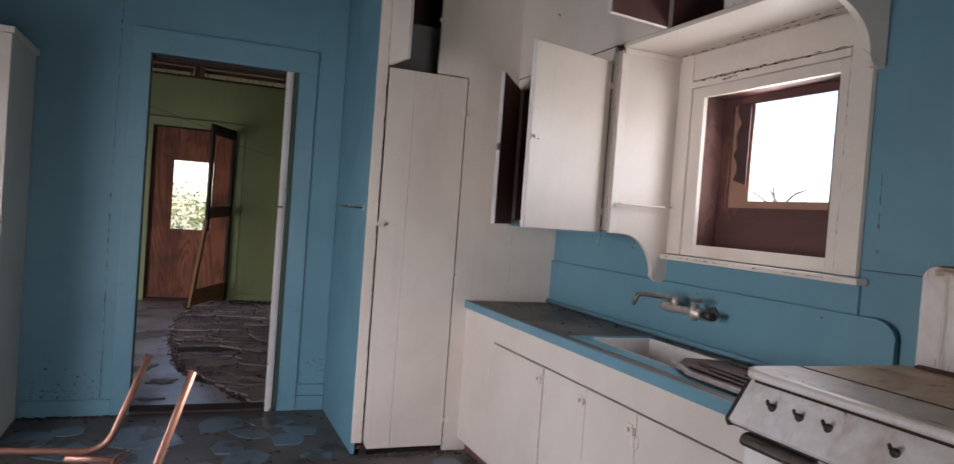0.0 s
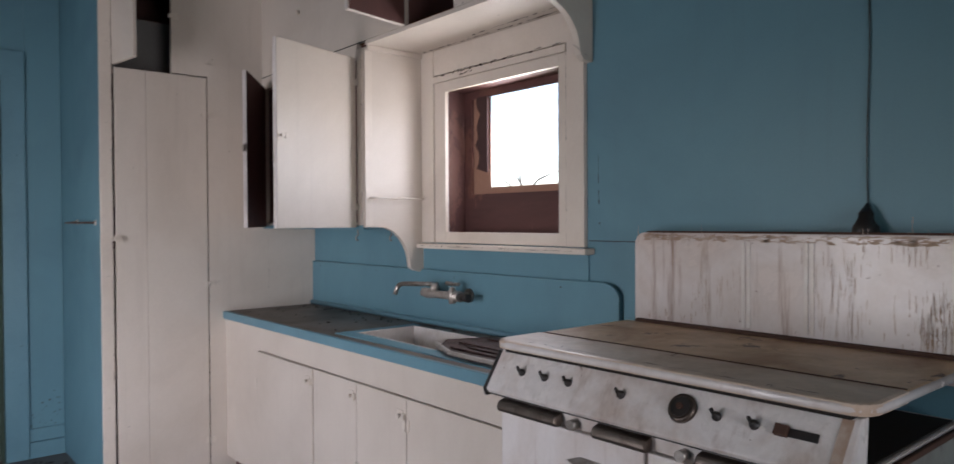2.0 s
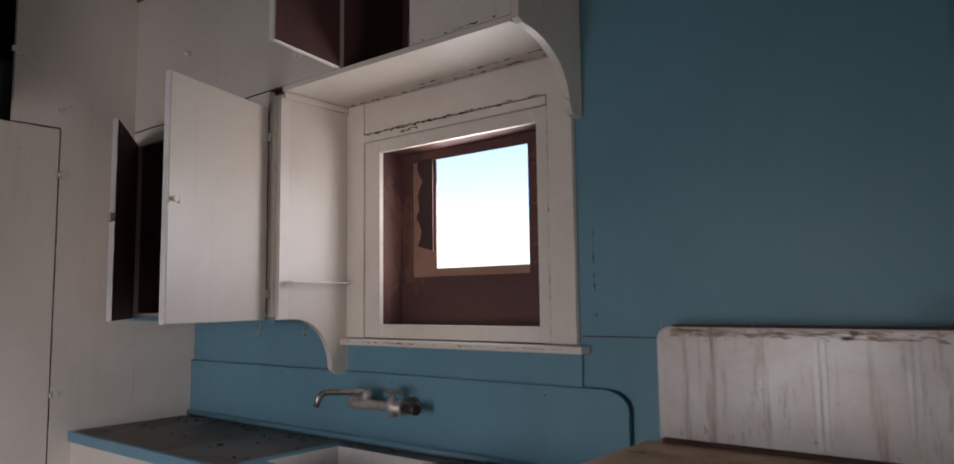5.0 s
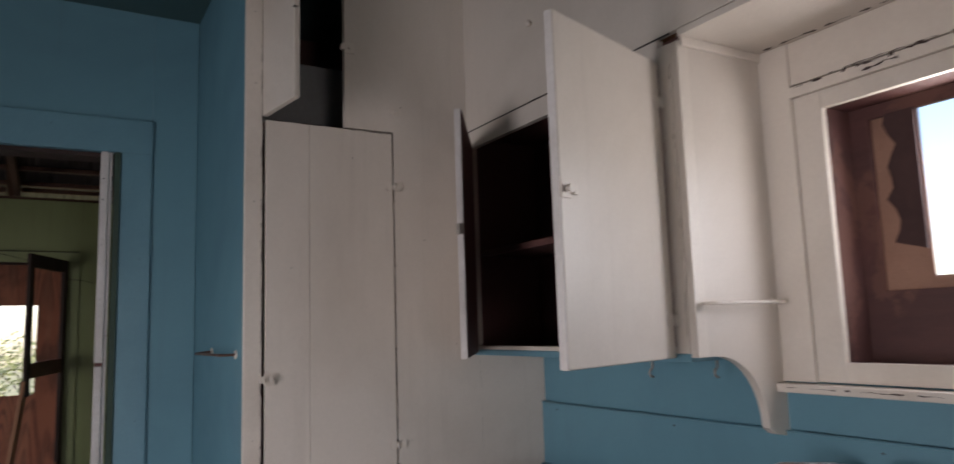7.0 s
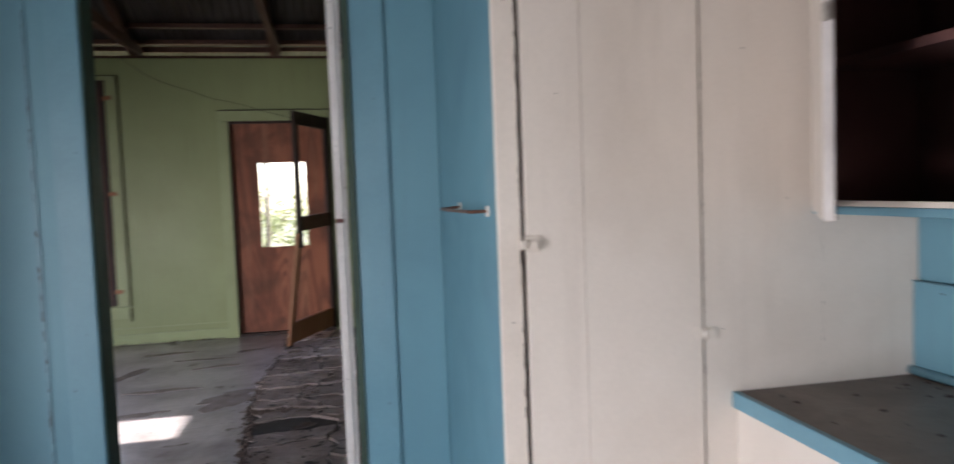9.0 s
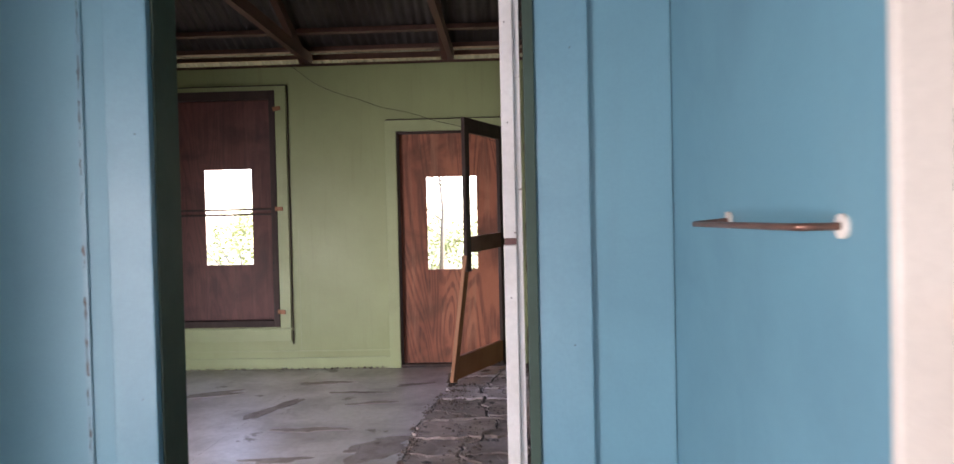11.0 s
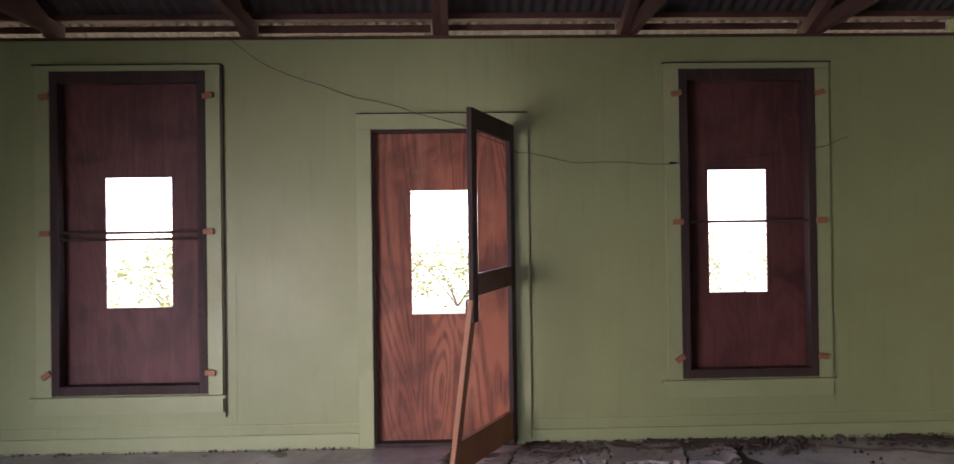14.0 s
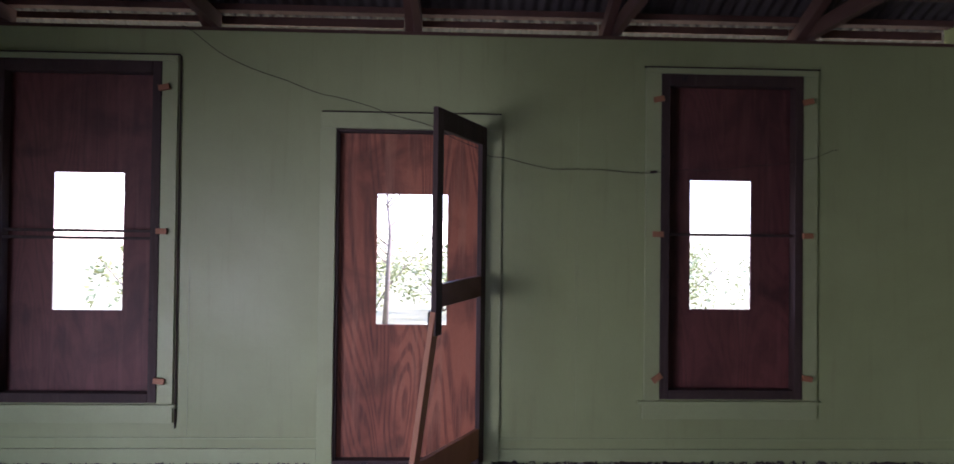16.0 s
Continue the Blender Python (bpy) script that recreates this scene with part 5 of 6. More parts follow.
def broken(a, b, step=0.035, rough=0.018):
    """Points from a to b along a broken edge, the same for both pieces that meet there."""
    (p, q), flip = ((a, b), False) if a <= b else ((b, a), True)
    key = random.Random(int(p[0] * 1000) * 7919 + int(p[1] * 1000) * 31 + int(q[0] * 1000) * 17 + int(q[1] * 1000))
    n = max(2, int(math.hypot(q[0] - p[0], q[1] - p[1]) / step))
    drift, pts = 0.0, [p]
    dx, dy = (p[1] - q[1]), (q[0] - p[0])
    k = math.hypot(dx, dy) or 1
    for i in range(1, n):
        drift = drift * 0.8 + key.gauss(0, rough)
        off = drift * math.sin(math.pi * i / n)
        pts.append((p[0] + (q[0] - p[0]) * i / n + dx / k * off, p[1] + (q[1] - p[1]) * i / n + dy / k * off))
    return pts if not flip else ([q] + pts[:0:-1])


FAR = 2.12             # where the pale sheet begins again
rim = [(tear(5.105 + 0.06 * k) + rnd.gauss(0, 0.010) - 0.02, 5.105 + 0.06 * k) for k in range(75)]
far_rim = [(FAR + 0.05 * math.sin(k * 0.9) + rnd.gauss(0, 0.02), GY - 0.018 - 0.06 * k) for k in range(75)]
structure("floor_underlay", slab(rim + far_rim, "z", 0.0045, 0.007), DIRT, "dark dirt under the peeled linoleum", "floor")
peel = tagged(new("peeling_linoleum"), "brown peeling linoleum broken into curled slabs", "linoleum")
ROWS = [5.11]
while ROWS[-1] < GY - 0.25:
    ROWS.append(ROWS[-1] + rnd.uniform(0.16, 0.40))
ROWS[-1] = GY - 0.03
COLS = 5
grid = {}
for j, y in enumerate(ROWS):
    for i in range(COLS + 1):
        v = y + rnd.uniform(-0.07, 0.07) * (0 < j < len(ROWS) - 1)
        x = tear(v) + rnd.uniform(-0.015, 0.015) if i == 0 else tear(v) + (FAR - 0.08 - tear(v)) * (i + rnd.uniform(-0.4, 0.4) * (i < COLS)) / COLS
        grid[i, j] = (x, v)
for i in range(COLS):
    for j in range(len(ROWS) - 1):
        if rnd.random() < 0.025:
            continue
        c = [grid[i, j], grid[i + 1, j], grid[i + 1, j + 1], grid[i, j + 1]]
        ring = [p for a, b in zip(c, c[1:] + c[:1]) for p in broken(a, b)[:None]]
        ring = [p for p, q in zip(ring, ring[1:] + ring[:1]) if abs(p[0] - q[0]) + abs(p[1] - q[1]) > 0.003]
        mx, my = sum(p[0] for p in ring) / len(ring), sum(p[1] for p in ring) / len(ring)
        shrink = rnd.uniform(0.006, 0.018)
        lift, tx, ty = rnd.uniform(0, 0.012), rnd.uniform(-0.045, 0.02), rnd.uniform(-0.05, 0.03)
        outline = []
        for x, y in ring:
            d = math.hypot(x - mx, y - my) or 1
            k = max(0.3, 1 - shrink * rnd.uniform(0.5, 1.6) / d)
            outline.append((min(mx + (x - mx) * k, GR - 0.02), min(max(my + (y - my) * k, 5.105), GY - 0.02)))
        n = len(outline)
        bm = bmesh.new()
        height = [0.0105 + lift + max(0, (x - mx) * tx + (y - my) * ty) + rnd.uniform(0, 0.003) for x, y in outline]
        inner = [(mx + (x - mx) * 0.72 + rnd.uniform(-0.01, 0.01), my + (y - my) * 0.72 + rnd.uniform(-0.01, 0.01), 0.0105 + lift * 0.6 + rnd.uniform(0, 0.004)) for x, y in outline]
        lo = [bm.verts.new((x, y, 0.0072)) for x, y in outline]
        hi = [bm.verts.new((x, y, z)) for (x, y), z in zip(outline, height)]
        mid_ring = [bm.verts.new(p) for p in inner]
        mid = bm.verts.new((mx, my, 0.0105 + lift * 0.5))
        for k in range(n):
            m = (k + 1) % n
            bm.faces.new((mid_ring[k], mid_ring[m], mid))
            bm.faces.new((hi[k], hi[m], mid_ring[m], mid_ring[k]))
            bm.faces.new((lo[k], lo[m], hi[m], hi[k]))
        part("lino_slab", bm, PEEL_DARK if my < 8.6 - 0.3 * mx + rnd.uniform(-0.25, 0.25) else PEEL, peel)
# crumbled dirt along the tear and in the joints near it
bm = bmesh.new()
for k in range(1500):
    y = rnd.uniform(5.1, 9.4)
    x = tear(y) + rnd.gauss(0.0, 0.022)
    if k > 900:
        c = rnd.choice(((0.55, 7.45, 0.05, 0.28), (0.40, 8.3, 0.05, 0.25), (0.48, 8.75, 0.10, 0.08), (0.36, 7.05, 0.12, 0.02), (0.42, 5.85, 0.05, 0.2)))
        x, y = rnd.gauss(c[0], c[2]), rnd.gauss(c[1], c[3])
        if x < tear(y):
            continue
    r = rnd.uniform(0.003, 0.016)
    turn = rnd.uniform(0, 3)
    base_z = 0.0055 if x < tear(y) else 0.016
    ring = [bm.verts.new((x + r * rnd.uniform(0.5, 1.5) * math.cos(turn + i * 1.26), y + r * rnd.uniform(0.5, 1.5) * math.sin(turn + i * 1.26), base_z)) for i in range(5)]
    apex = bm.verts.new((x, y, base_z + r * rnd.uniform(0.4, 1.0)))
    for i in range(5):
        bm.faces.new((ring[i], ring[(i + 1) % 5], apex))
tagged(finish("tear_crumbs", bm, FLAKE), "dark crumbs along the torn linoleum edge", "debris", kind="stuff")
scraps = tagged(new("lino_scraps"), "brown linoleum scraps on the pale floor", "linoleum scraps")


def scrap(x, y, rx, squash, turn, peaks):
    """A thin torn piece with a lobed, ragged outline."""
    bm = bmesh.new()
    n, ring = 44, []
    ph = [rnd.uniform(0, 6.28) for _ in range(3)]
    for k in range(n):
        a = 2 * math.pi * k / n
        q = rx * (0.8 + 0.22 * math.sin(peaks * a + ph[0]) + 0.13 * math.sin((peaks + 2) * a + ph[1]) + 0.07 * math.sin(9 * a + ph[2]) + rnd.uniform(-0.05, 0.05))
        u, v = q * math.cos(a), q * squash * math.sin(a)
        ring.append((x + u * math.cos(turn) - v * math.sin(turn), y + u * math.sin(turn) + v * math.cos(turn)))
    lo, hi = [bm.verts.new((u, v, 0.0045)) for u, v in ring], [bm.verts.new((u, v, 0.0065 + rnd.uniform(0, 0.002))) for u, v in ring]
    mid = bm.verts.new((x, y, 0.0068))
    for k in range(n):
        m = (k + 1) % n
        bm.faces.new((hi[k], hi[m], mid))
        bm.faces.new((lo[k], lo[m], hi[m], hi[k]))
    part("lino_scrap", bm, SCRAP, scraps)


for x, y, rx, squash, turn, peaks in ((0.06, 7.42, 0.30, 0.55, 0.75, 2), (-0.45, 7.25, 0.19, 0.28, 0.1, 3), (-0.42, 7.80, 0.24, 0.24, 0.0, 2), (-0.80, 8.30, 0.30, 0.26, 1.2, 2), (-0.15, 8.42, 0.22, 0.16, 0.2, 3), (-0.30, 8.72, 0.25, 0.14, -0.1, 2), (0.05, 8.95, 0.16, 0.25, 0.3, 3), (-1.45, 8.70, 0.34, 0.25, 0.4, 3), (-0.62, 9.05, 0.28, 0.16, 0.0, 2), (0.05, 6.10, 0.16, 0.6, 0.9, 3), (0.20, 5.72, 0.13, 0.6, 0.2, 2), (0.15, 5.28, 0.10, 0.4, 0.0, 3), (-0.55, 6.05, 0.14, 0.5, 0.5, 2)):
    scrap(x, y, rx, squash, turn, peaks)


# ---- outside: shrubs, shed, bare tree ----
def shrub(x, y, r, h, seed):
    q = random.Random(seed)
    t = thing("shrub", (x, y, -0.75), "sunlit yellow-green leafy shrub in the yard", "shrub", "yard shrubs")
    bm = bmesh.new()
    for k in range(5):
        a = k * 1.26 + q.random()
        tube([(x, y, -0.76), (x + 0.3 * r * math.cos(a), y + 0.3 * r * math.sin(a), -0.75 + h * 0.4), (x + 0.75 * r * math.cos(a), y + 0.75 * r * math.sin(a), -0.75 + h * 0.8)], [0.03, 0.02, 0.008], 6, bm)
    part("trunk", bm, BARK, t)
    bm = bmesh.new()
    clumps = [(q.gauss(0, 0.45) * r, q.gauss(0, 0.45) * r, h * (0.25 + 0.7 * q.random()), q.uniform(0.15, 0.4) * r) for _ in range(26)]
    for cx, cy, cz, cr in clumps:
        for _ in range(70):
            d = Vector((q.gauss(0, 1), q.gauss(0, 1), q.gauss(0, 1))).normalized() * cr * q.random() ** 0.4
            p = Vector((x + cx, y + cy, -0.75 + cz)) + d
            if p.z < -0.7:
                continue
            u = Vector((q.gauss(0, 1), q.gauss(0, 1), q.gauss(0, 0.6))).normalized() * q.uniform(0.05, 0.09)
            v = u.cross(Vector((q.gauss(0, 1), q.gauss(0, 1), q.gauss(0, 1)))).normalized() * u.length * 0.45
            bm.faces.new([bm.verts.new(w) for w in (p - u, p + v, p + u, p - v)])
    part("crown", bm, LEAF_SUNLIT, t)


for k, (x, y, r, h) in enumerate(((-5.2, 20.0, 1.8, 2.2), (-3.4, 22.0, 2.0, 2.0), (-1.6, 25.0, 2.0, 2.2), (0.4, 27.0, 2.2, 2.0), (2.6, 25.0, 2.0, 1.9), (5.2, 24.0, 2.2, 2.1), (7.5, 27.0, 2.2, 2.0))):
    shrub(x, y, r, h, 40 + k)
rnd = random.Random(5)
for bx, by, bh in ((-1.0, 23.0, 3.8), (12.0, 12.6, 2.9)):
    t = thing("bare_tree", (bx, by, -0.75), "thin bare grey tree in the yard", "tree")
    part("trunk", tube([(bx, by, -0.76), (bx + 0.1, by, bh * 0.4), (bx - 0.05, by + 0.1, bh * 0.8)], [0.08, 0.05, 0.02], 8), BARK, t)
    for k in range(9):
        a, z = rnd.uniform(0, 6.28), bh * rnd.uniform(0.2, 0.7)
        part("limb", tube([(bx + 0.05, by, z), (bx + 0.4 * math.cos(a), by + 0.4 * math.sin(a), z + 0.35), (bx + 0.9 * math.cos(a), by + 0.9 * math.sin(a), z + 0.6 + rnd.uniform(-0.2, 0.3))], [0.025, 0.015, 0.005], 6), BARK, t)
shed = thing("neighbour_shed", (16, 10.0, -0.75), "distant grey shed with a pitched iron roof", "shed")
part("wall", boxes((14.5, 18, 6.9, 10.8, -0.76, 0.95)), WALLBACK, shed)
part("roof", slab([(6.7, 0.95), (11.0, 0.95), (8.85, 1.95)], "x", 14.2, 18.2), GREYBOARD, shed)
part("gnawed_hole", slab([(1.165, 0.0), (1.205, 0.0), (1.207, 0.03), (1.195, 0.05), (1.183, 0.075), (1.176, 0.05), (1.168, 0.03)], "y", PY - 0.0135, PY - 0.0125), BLACK, pantry, "dark gnawed hole at the floor")

# ---- cracks, chips and dirt lines ----
for name, owner, bm in (
        ("paint_crack", upper, crack("z", 2.0082, [(WX - 0.035, 2.23), (WX - 0.03, 3.1)], 0.022, 1)),
        ("paint_crack", upper, crack("z", 2.0083, [(WX - 0.08, 2.25), (WX - 0.06, 2.75)], 0.016, 2)),
        ("paint_crack", upper, crack("x", CX - 0.0006, [(EY + 0.02, 2.034), (2.54, 2.032)], 0.01, 3)),
        ("paint_crack", window, crack("x", WX - 0.0247, [(2.30, 1.8965), (3.03, 1.892)], 0.012, 4)),
        ("paint_crack", window, crack("x", WX - 0.0167, [(2.3, 1.903), (3.04, 1.901)], 0.008, 5)),
        ("paint_chip", window, crack("x", WX - 0.0248, [(2.78, 1.882), (2.86, 1.880)], 0.02, 6)),
        ("paint_chip", window, crack("x", WX - 0.0512, [(2.2, 1.173), (3.1, 1.174)], 0.006, 7)),
        ("sash_joint", window, crack("x", WX - 0.0206, [(2.277, 1.19), (2.277, 1.86)], 0.004, 8)),
        ("panel_seam", pantry, crack("y", PY - 0.0106, [(1.925, 0.83), (1.925, 1.19)], 0.003, 31)),
        ("paint_chip", pantry, crack("y", PY - 0.0068, [(PX + 0.046, 0.1), (PX + 0.047, 2.5)], 0.005, 32)),
        ("paint_chip", cab, crack("x", CX - 0.0034, [(SY + 0.004, 1.30), (SY + 0.005, 1.96)], 0.004, 33)),
        ("paint_chip", window, crack("x", WX - 0.0005, [(EY - 0.05, 1.26), (EY - 0.045, 1.50)], 0.010, 34)),
        ("paint_chip", upper, crack("y", EY - 0.0245, [(2.10, 1.86), (2.17, 1.83)], 0.006, 35)),
        ("door_seam", pantry, crack("y", PY - 0.0136, [(1.6105, 0.03), (1.6105, 1.95)], 0.004, 10)),
        ("door_seam", pantry, crack("y", PY - 0.0137, [(1.19, 1.957), (1.61, 1.952)], 0.005, 11)),
        ("casing_joint", door_trim, crack("y", DY - 0.0245, [(0.828, 0.1), (0.832, 1.98)], 0.004, 12)),
        ("paint_chip", stove, crack("z", SZ + 0.003, [(SXF + 0.02, SY0 + 0.05), (SXF + 0.02, SY1 - 0.1)], 0.010, 13)),
        ("rust_line", stove, crack("z", SZ + 0.0105, [(2.09, SY0), (2.09, SY1)], 0.012, 14))):
    tagged(part(name, bm, RUST if owner is stove else DARKWOOD, owner), kind="stuff")
# rust runs down the splashback, in three clusters, and along its top edge
rnd = random.Random(5)
bm = bmesh.new()


def run(axis, at_, points, width, seed):
    piece = crack(axis, at_, points, width, seed)
    keep = bpy.data.meshes.new("run")
    piece.to_mesh(keep)
    piece.free()
    bm.from_mesh(keep)
    bpy.data.meshes.remove(keep)


def drip(y, lo, hi, w):
    n = max(3, int((hi - lo) / 0.008))
    last = None
    for i in range(n + 1):
        z = lo + (hi - lo) * i / n
        y += rnd.gauss(0, 0.0004)
        half = w * (0.25 + 0.75 * math.sin(math.pi * (i + 0.5) / (n + 1)) ** 0.5) * rnd.uniform(0.35, 1.0) / 2
        pair = [bm.verts.new((2.1142, y - half, z)), bm.verts.new((2.1142, y + half, z))]
        if last and rnd.random() > 0.06:
            bm.faces.new((last[0], last[1], pair[1], pair[0]))
        last = pair


for y0, y1, z0, z1, count, w in ((1.67, 1.72, 0.965, 1.17, 30, 0.0016), (1.58, 1.68, 0.955, 1.09, 26, 0.0014), (1.26, 1.38, 0.948, 1.14, 70, 0.0016), (1.03, 1.16, 0.938, 1.07, 140, 0.0022), (1.75, 1.92, 0.945, 0.975, 12, 0.003), (1.03, 1.36, 1.13, 1.20, 40, 0.002), (1.55, 1.9, 1.17, 1.20, 24, 0.002)):
    for k in range(count):
        a, b = z0 + (z1 - z0) * rnd.random() ** 1.6, rnd.uniform(0.01, 0.08)
        drip(min(max(rnd.gauss((y0 + y1) / 2, (y1 - y0) * 0.33), 1.02), 1.92), a, min(a + b, z1 + rnd.gauss(0, 0.018)) if a + b > z1 else a + b, w * rnd.uniform(0.4, 1.4))
for k in range(5):
    run("x", 2.1141, [(1.02 + 0.03 * k, 1.198 - 0.004 * k), (1.9, 1.200 - 0.003 * k)], 0.014, 400 + k)
tagged(part("rust_staining", bm, RUST_STAIN, stove, "brown rust runs down the enamel"), kind="stuff")
structure("wall_crack", crack("y", DY - 0.0056, [(DX0 - 0.150, 0.1), (DX0 - 0.156, 1.2), (DX0 - 0.152, 2.56)], 0.012, 17), BLACK, "dark open joint beside the door casing", "crack")
rnd = random.Random(57)
bm = bmesh.new()
for k in range(0, 420, 3):
    x, z = rnd.uniform(-0.46, DX0 - 0.165), 0.095 + abs(rnd.gauss(0, 0.07))
    if k > 300:
        x, z = rnd.uniform(0.955, PX - 0.01), 0.165 + abs(rnd.gauss(0, 0.10))
    r = rnd.uniform(0.001, 0.004) * (1.8 if rnd.random() < 0.08 else 1)
    y = DY - (0.0012 if k <= 300 else 0.0086)
    turn = rnd.uniform(0, 3)
    ring = [bm.verts.new((min(max(x + r * rnd.uniform(0.5, 2.2) * math.cos(turn + i * 1.05), -0.475), PX - 0.004), y, max(z + r * rnd.uniform(0.5, 1.2) * math.sin(turn + i * 1.05), 0.092))) for i in range(6)]
    bm.faces.new(ring)
tagged(finish("wall_scuffs", bm, SCUFF), "dark specks and scuffs low on the blue wall", "dirt", kind="stuff")
bm = bmesh.new()
for k in range(520):
    side = k % 3
    if side == 0:
        x, y = rnd.uniform(-0.47, DX0 - 0.02), DY - 0.02 - abs(rnd.gauss(0, 0.02))
    elif side == 1:
        x, y = rnd.uniform(PX, 1.68), PY - 0.02 - abs(rnd.gauss(0, 0.022))
    else:
        x, y = BF + 0.03 - abs(rnd.gauss(0, 0.03)), rnd.uniform(2.0, PY - 0.02)
    r = rnd.uniform(0.003, 0.014)
    turn = rnd.uniform(0, 3)
    ring = [bm.verts.new((x + r * rnd.uniform(0.5, 1.4) * math.cos(turn + i * 1.26), y + r * rnd.uniform(0.5, 1.0) * math.sin(turn + i * 1.26), 0.0008)) for i in range(5)]
    apex = bm.verts.new((x, y, 0.006 + r * rnd.uniform(0.1, 0.4)))
    for i in range(5):
        bm.faces.new((ring[i], ring[(i + 1) % 5], apex))
tagged(finish("kitchen_foot_dirt", bm, DIRT), "crumbled dirt along the foot of wall and cupboards", "debris", kind="stuff")
structure("baseboard_dirt", crack("y", GY - 0.0166, [(GL + 0.2, 0.012), (GD[0] - 0.12, 0.012)], 0.02, 19), DIRT, "dirt line along the baseboard", "dirt")
structure("baseboard_dirt_right", crack("y", GY - 0.0166, [(GD[1] + 0.13, 0.02), (GR - 0.05, 0.02)], 0.04, 20), DIRT, "dirt line along the baseboard", "dirt")
structure("floor_seam", crack("z", 0.0052, [(-1.9, 6.98), (-0.12, 6.86), (0.05, 6.90), (0.23, 6.93)], 0.010, 21), DIRT, "dark joint between linoleum sheets", "joint")
structure("floor_seam_long", crack("z", 0.0053, [(-0.78, 9.4), (-0.90, 7.6), (-0.95, 5.2)], 0.006, 22), DIRT, "dark joint between linoleum sheets", "joint")
rnd = random.Random(31)
bm = bmesh.new()
for i in range(420):
    x, y = (rnd.uniform(0.45, 3.5), rnd.uniform(5.2, 9.5)) if i < 300 else (rnd.uniform(-0.45, 1.1), rnd.uniform(3.9, 4.9))
    r = rnd.uniform(0.004, 0.016)
    z = 0.026 if i < 300 else 0.0065
    ring = [bm.verts.new((x + r * rnd.uniform(0.5, 1.6) * math.cos(k * 1.26), y + r * rnd.uniform(0.5, 1.6) * math.sin(k * 1.26), z - 0.018 if i < 300 else 0.001)) for k in range(5)]
    apex = bm.verts.new((x, y, z))
    for k in range(5):
        bm.faces.new((ring[k], ring[(k + 1) % 5], apex))
tagged(finish("floor_debris", bm, DIRT), "dark crumbs and dirt on the floors", "debris", kind="stuff")

# ---- cracks through the peeling linoleum, curled flakes ----
rnd = random.Random(77)
bm = bmesh.new()
for k in range(60):
    x, y, a = rnd.uniform(0.4, 2.0), rnd.uniform(5.7, 9.4), rnd.uniform(-0.5, 0.5) + (1.57 if rnd.random() < 0.25 else 0)
    if k < 16:
        x, y = rnd.uniform(0.5, 1.8), rnd.uniform(8.6, 9.3)
    pts = [(x, y)]
    for _ in range(rnd.randint(5, 12)):
        a += rnd.gauss(0, 0.45)
        x, y = min(max(x + 0.07 * math.cos(a), 0.42), 2.05), min(max(y + 0.07 * math.sin(a), 5.2), GY - 0.05)
        pts.append((x, y))
    pts = [p for p, q in zip(pts, pts[1:]) if p != q]
    run("z", 0.0215, pts, 0.045, 200 + k)
tagged(finish("linoleum_cracks", bm, DIRT), "dark ragged cracks in the peeling linoleum", "floor cracks", kind="stuff")
flakes = tagged(new("linoleum_flakes"), "curled brown linoleum flakes lying along the wall", "linoleum flakes")
for k in range(44):
    x, y = rnd.uniform(0.5, 2.0), rnd.uniform(5.6, 9.45)
    if k < 34:
        x, y = rnd.uniform(0.85, 2.2), GY - 0.05 - abs(rnd.gauss(0, 0.16))
    if k % 4 == 1:
        x, y = rnd.gauss(3.3, 0.12), GY - 0.08 - abs(rnd.gauss(0, 0.07))
    part("flake", flake(x, y, rnd.uniform(0.03, 0.13), 0.0195, 0.002, 0.012, rnd.randint(9, 13), rnd.uniform(0.25, 0.6), rnd.uniform(-0.6, 0.6)), FLAKE, flakes)
bm = bmesh.new()
for k in range(700):
    x, y = rnd.uniform(0.8, 2.6), GY - 0.03 - abs(rnd.gauss(0, 0.13))
    if k > 520:
        x, y = rnd.uniform(-3.2, 3.6), GY - 0.025 - abs(rnd.gauss(0, 0.02))
        if GD[0] - 0.12 < x < GD[1] + 0.12:
            continue
    r = rnd.uniform(0.006, 0.030) * (0.5 if k > 520 else 1)
    turn = rnd.uniform(0, 3)
    ring = [bm.verts.new((x + r * rnd.uniform(0.5, 1.5) * math.cos(turn + i * 1.26), min(y + r * rnd.uniform(0.3, 0.9) * math.sin(turn + i * 1.26), GY - 0.017), 0.008)) for i in range(5)]
    apex = bm.verts.new((x, y, 0.022 + r * rnd.uniform(0.1, 0.55)))
    for i in range(5):
        bm.faces.new((ring[i], ring[(i + 1) % 5], apex))
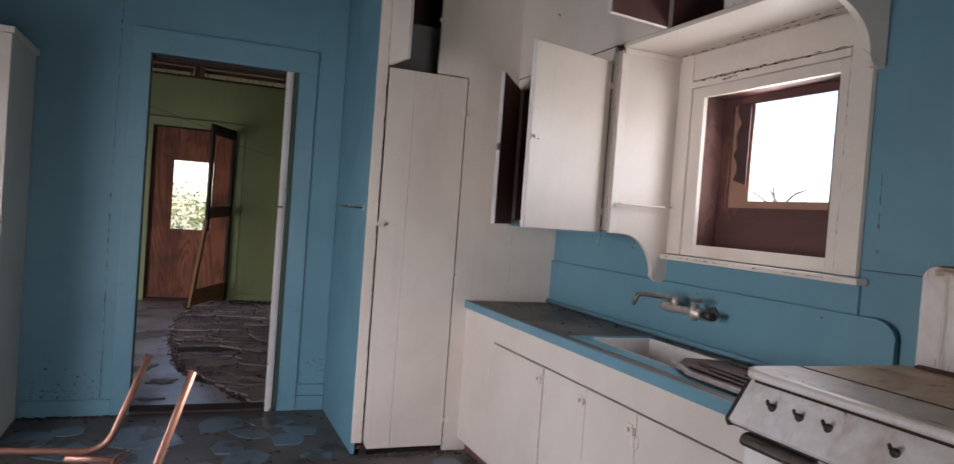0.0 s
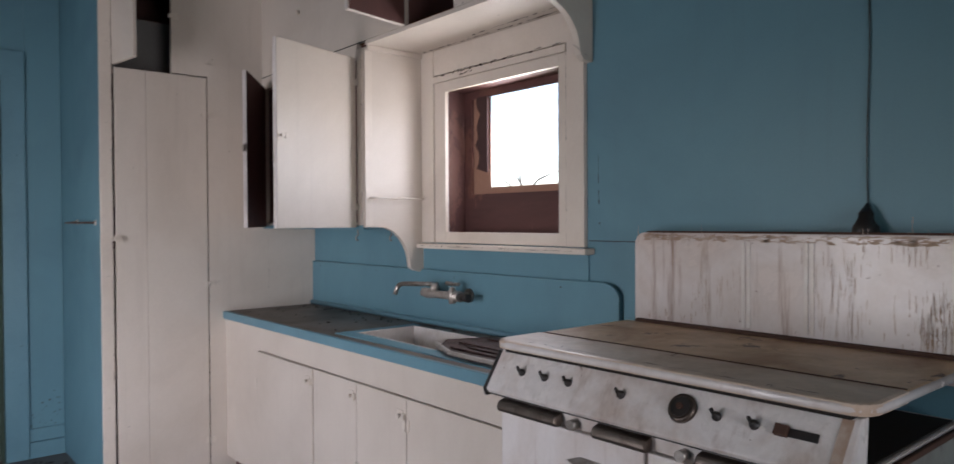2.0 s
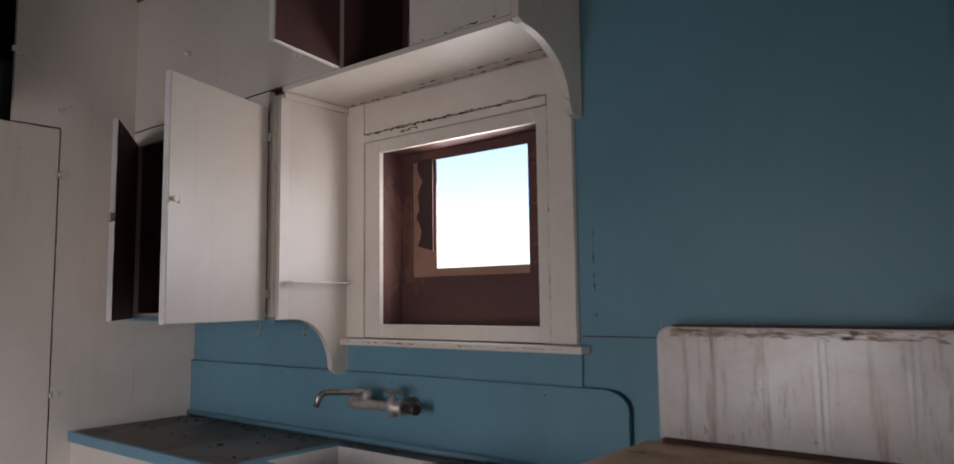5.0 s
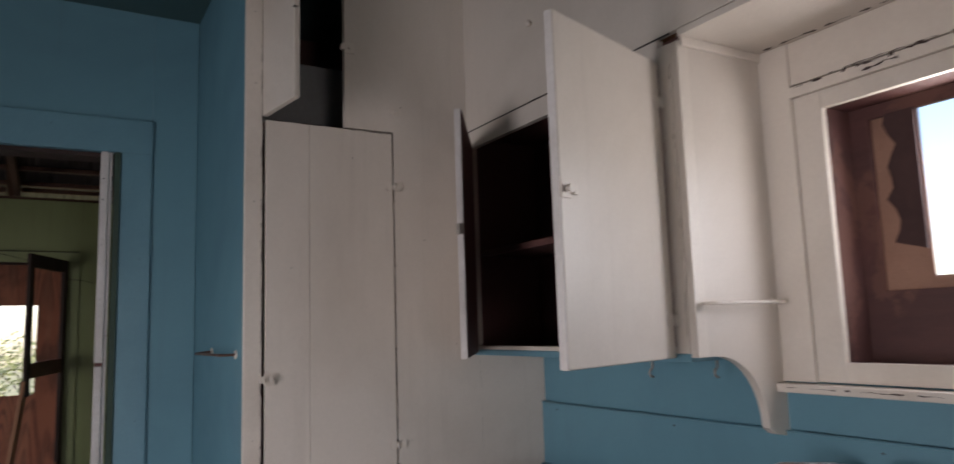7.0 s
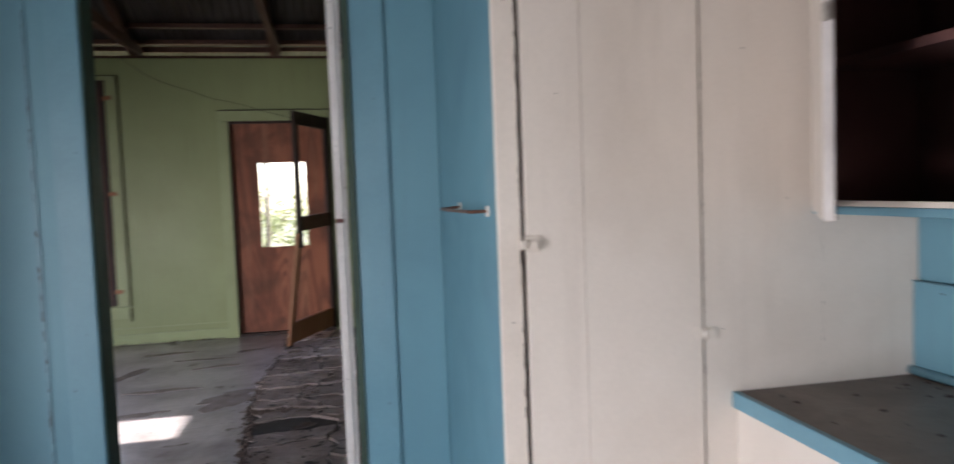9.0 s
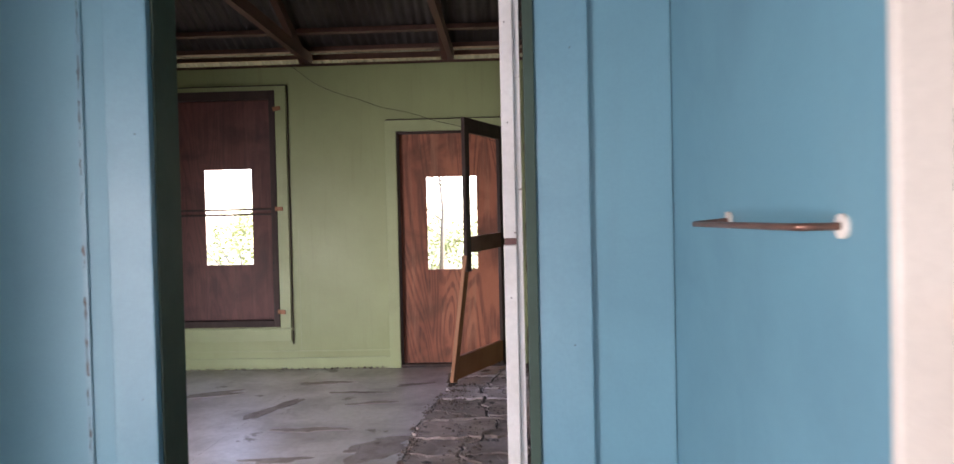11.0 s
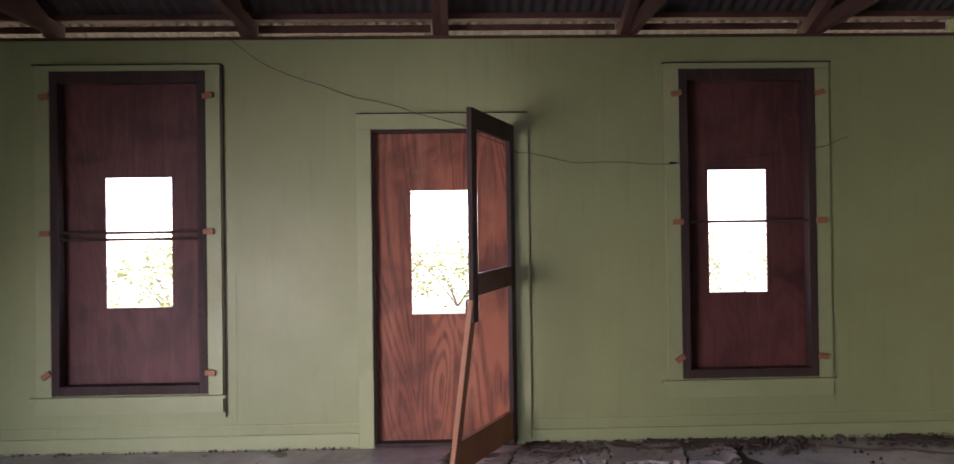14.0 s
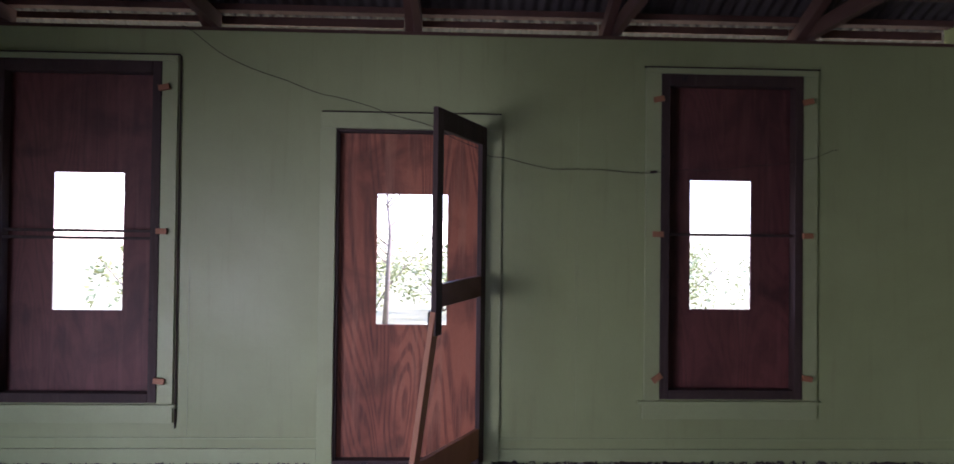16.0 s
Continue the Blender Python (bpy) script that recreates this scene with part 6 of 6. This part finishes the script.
for k in range(160):
    x, y, r, turn = rnd.gauss(3.25, 0.16), GY - 0.05 - abs(rnd.gauss(0, 0.09)), rnd.uniform(0.005, 0.024), rnd.uniform(0, 3)
    ring = [bm.verts.new((min(x + r * rnd.uniform(0.5, 1.5) * math.cos(turn + i * 1.26), GR - 0.01), min(y + r * rnd.uniform(0.4, 1.2) * math.sin(turn + i * 1.26), GY - 0.017), 0.0045)) for i in range(5)]
    apex = bm.verts.new((x, y, 0.012 + r * rnd.uniform(0.3, 1.1)))
    for i in range(5):
        bm.faces.new((ring[i], ring[(i + 1) % 5], apex))
tagged(finish("wall_foot_dirt", bm, FLAKE), "heap of dark dirt and crumbs along the wall's foot", "debris", kind="stuff")

# ---- torn strip of lining lying near the far corner ----
lath = thing("lining_strip", (2.85, 9.2, 0.005), "thin dark curved strip lying on the pale floor", "strip")
part("strip_body", tube([(2.62 + 0.055 * k, 9.42 - 0.018 * k - 0.02 * math.sin(k * 0.5), 0.011 + 0.003 * math.sin(k)) for k in range(14)], 0.007, 6), FLAKE, lath)

# ---- nail heads in the painted boards ----
rnd = random.Random(91)
for owner, spots in (
        (door_trim, [(DX0 - 0.03, CO - 0.0006, z) for z in (0.35, 0.9, 1.45, 1.9)] + [(0.925, CO - 0.0006, z) for z in (0.4, 1.0, 1.6)] + [(0.3, CO - 0.0026, 2.08), (0.62, CO - 0.0026, 2.1)]),
        (pantry, [(1.2 + 0.39 * rnd.random(), PY - 0.0126, z) for z in (0.3, 1.5, 1.86)] + [(x, PY - 0.0106, z) for x, z in ((1.66, 0.95), (1.72, 1.6), (1.9, 2.2), (1.64, 2.05), (1.83, 1.25))] + [(PX + 0.025, PY - 0.0066, z) for z in (0.4, 1.0, 1.7, 2.3)]),
        (strip, [(0.79 + 0.01 * rnd.random(), 4.9526, z) for z in (0.3, 0.7, 1.1, 1.45, 1.65)])):
    for x, y, z in spots:
        part("nail_head", disc((x, y, z), (0, -1, 0), 0.0016, 0.0006, 8), DARKWOOD, owner)

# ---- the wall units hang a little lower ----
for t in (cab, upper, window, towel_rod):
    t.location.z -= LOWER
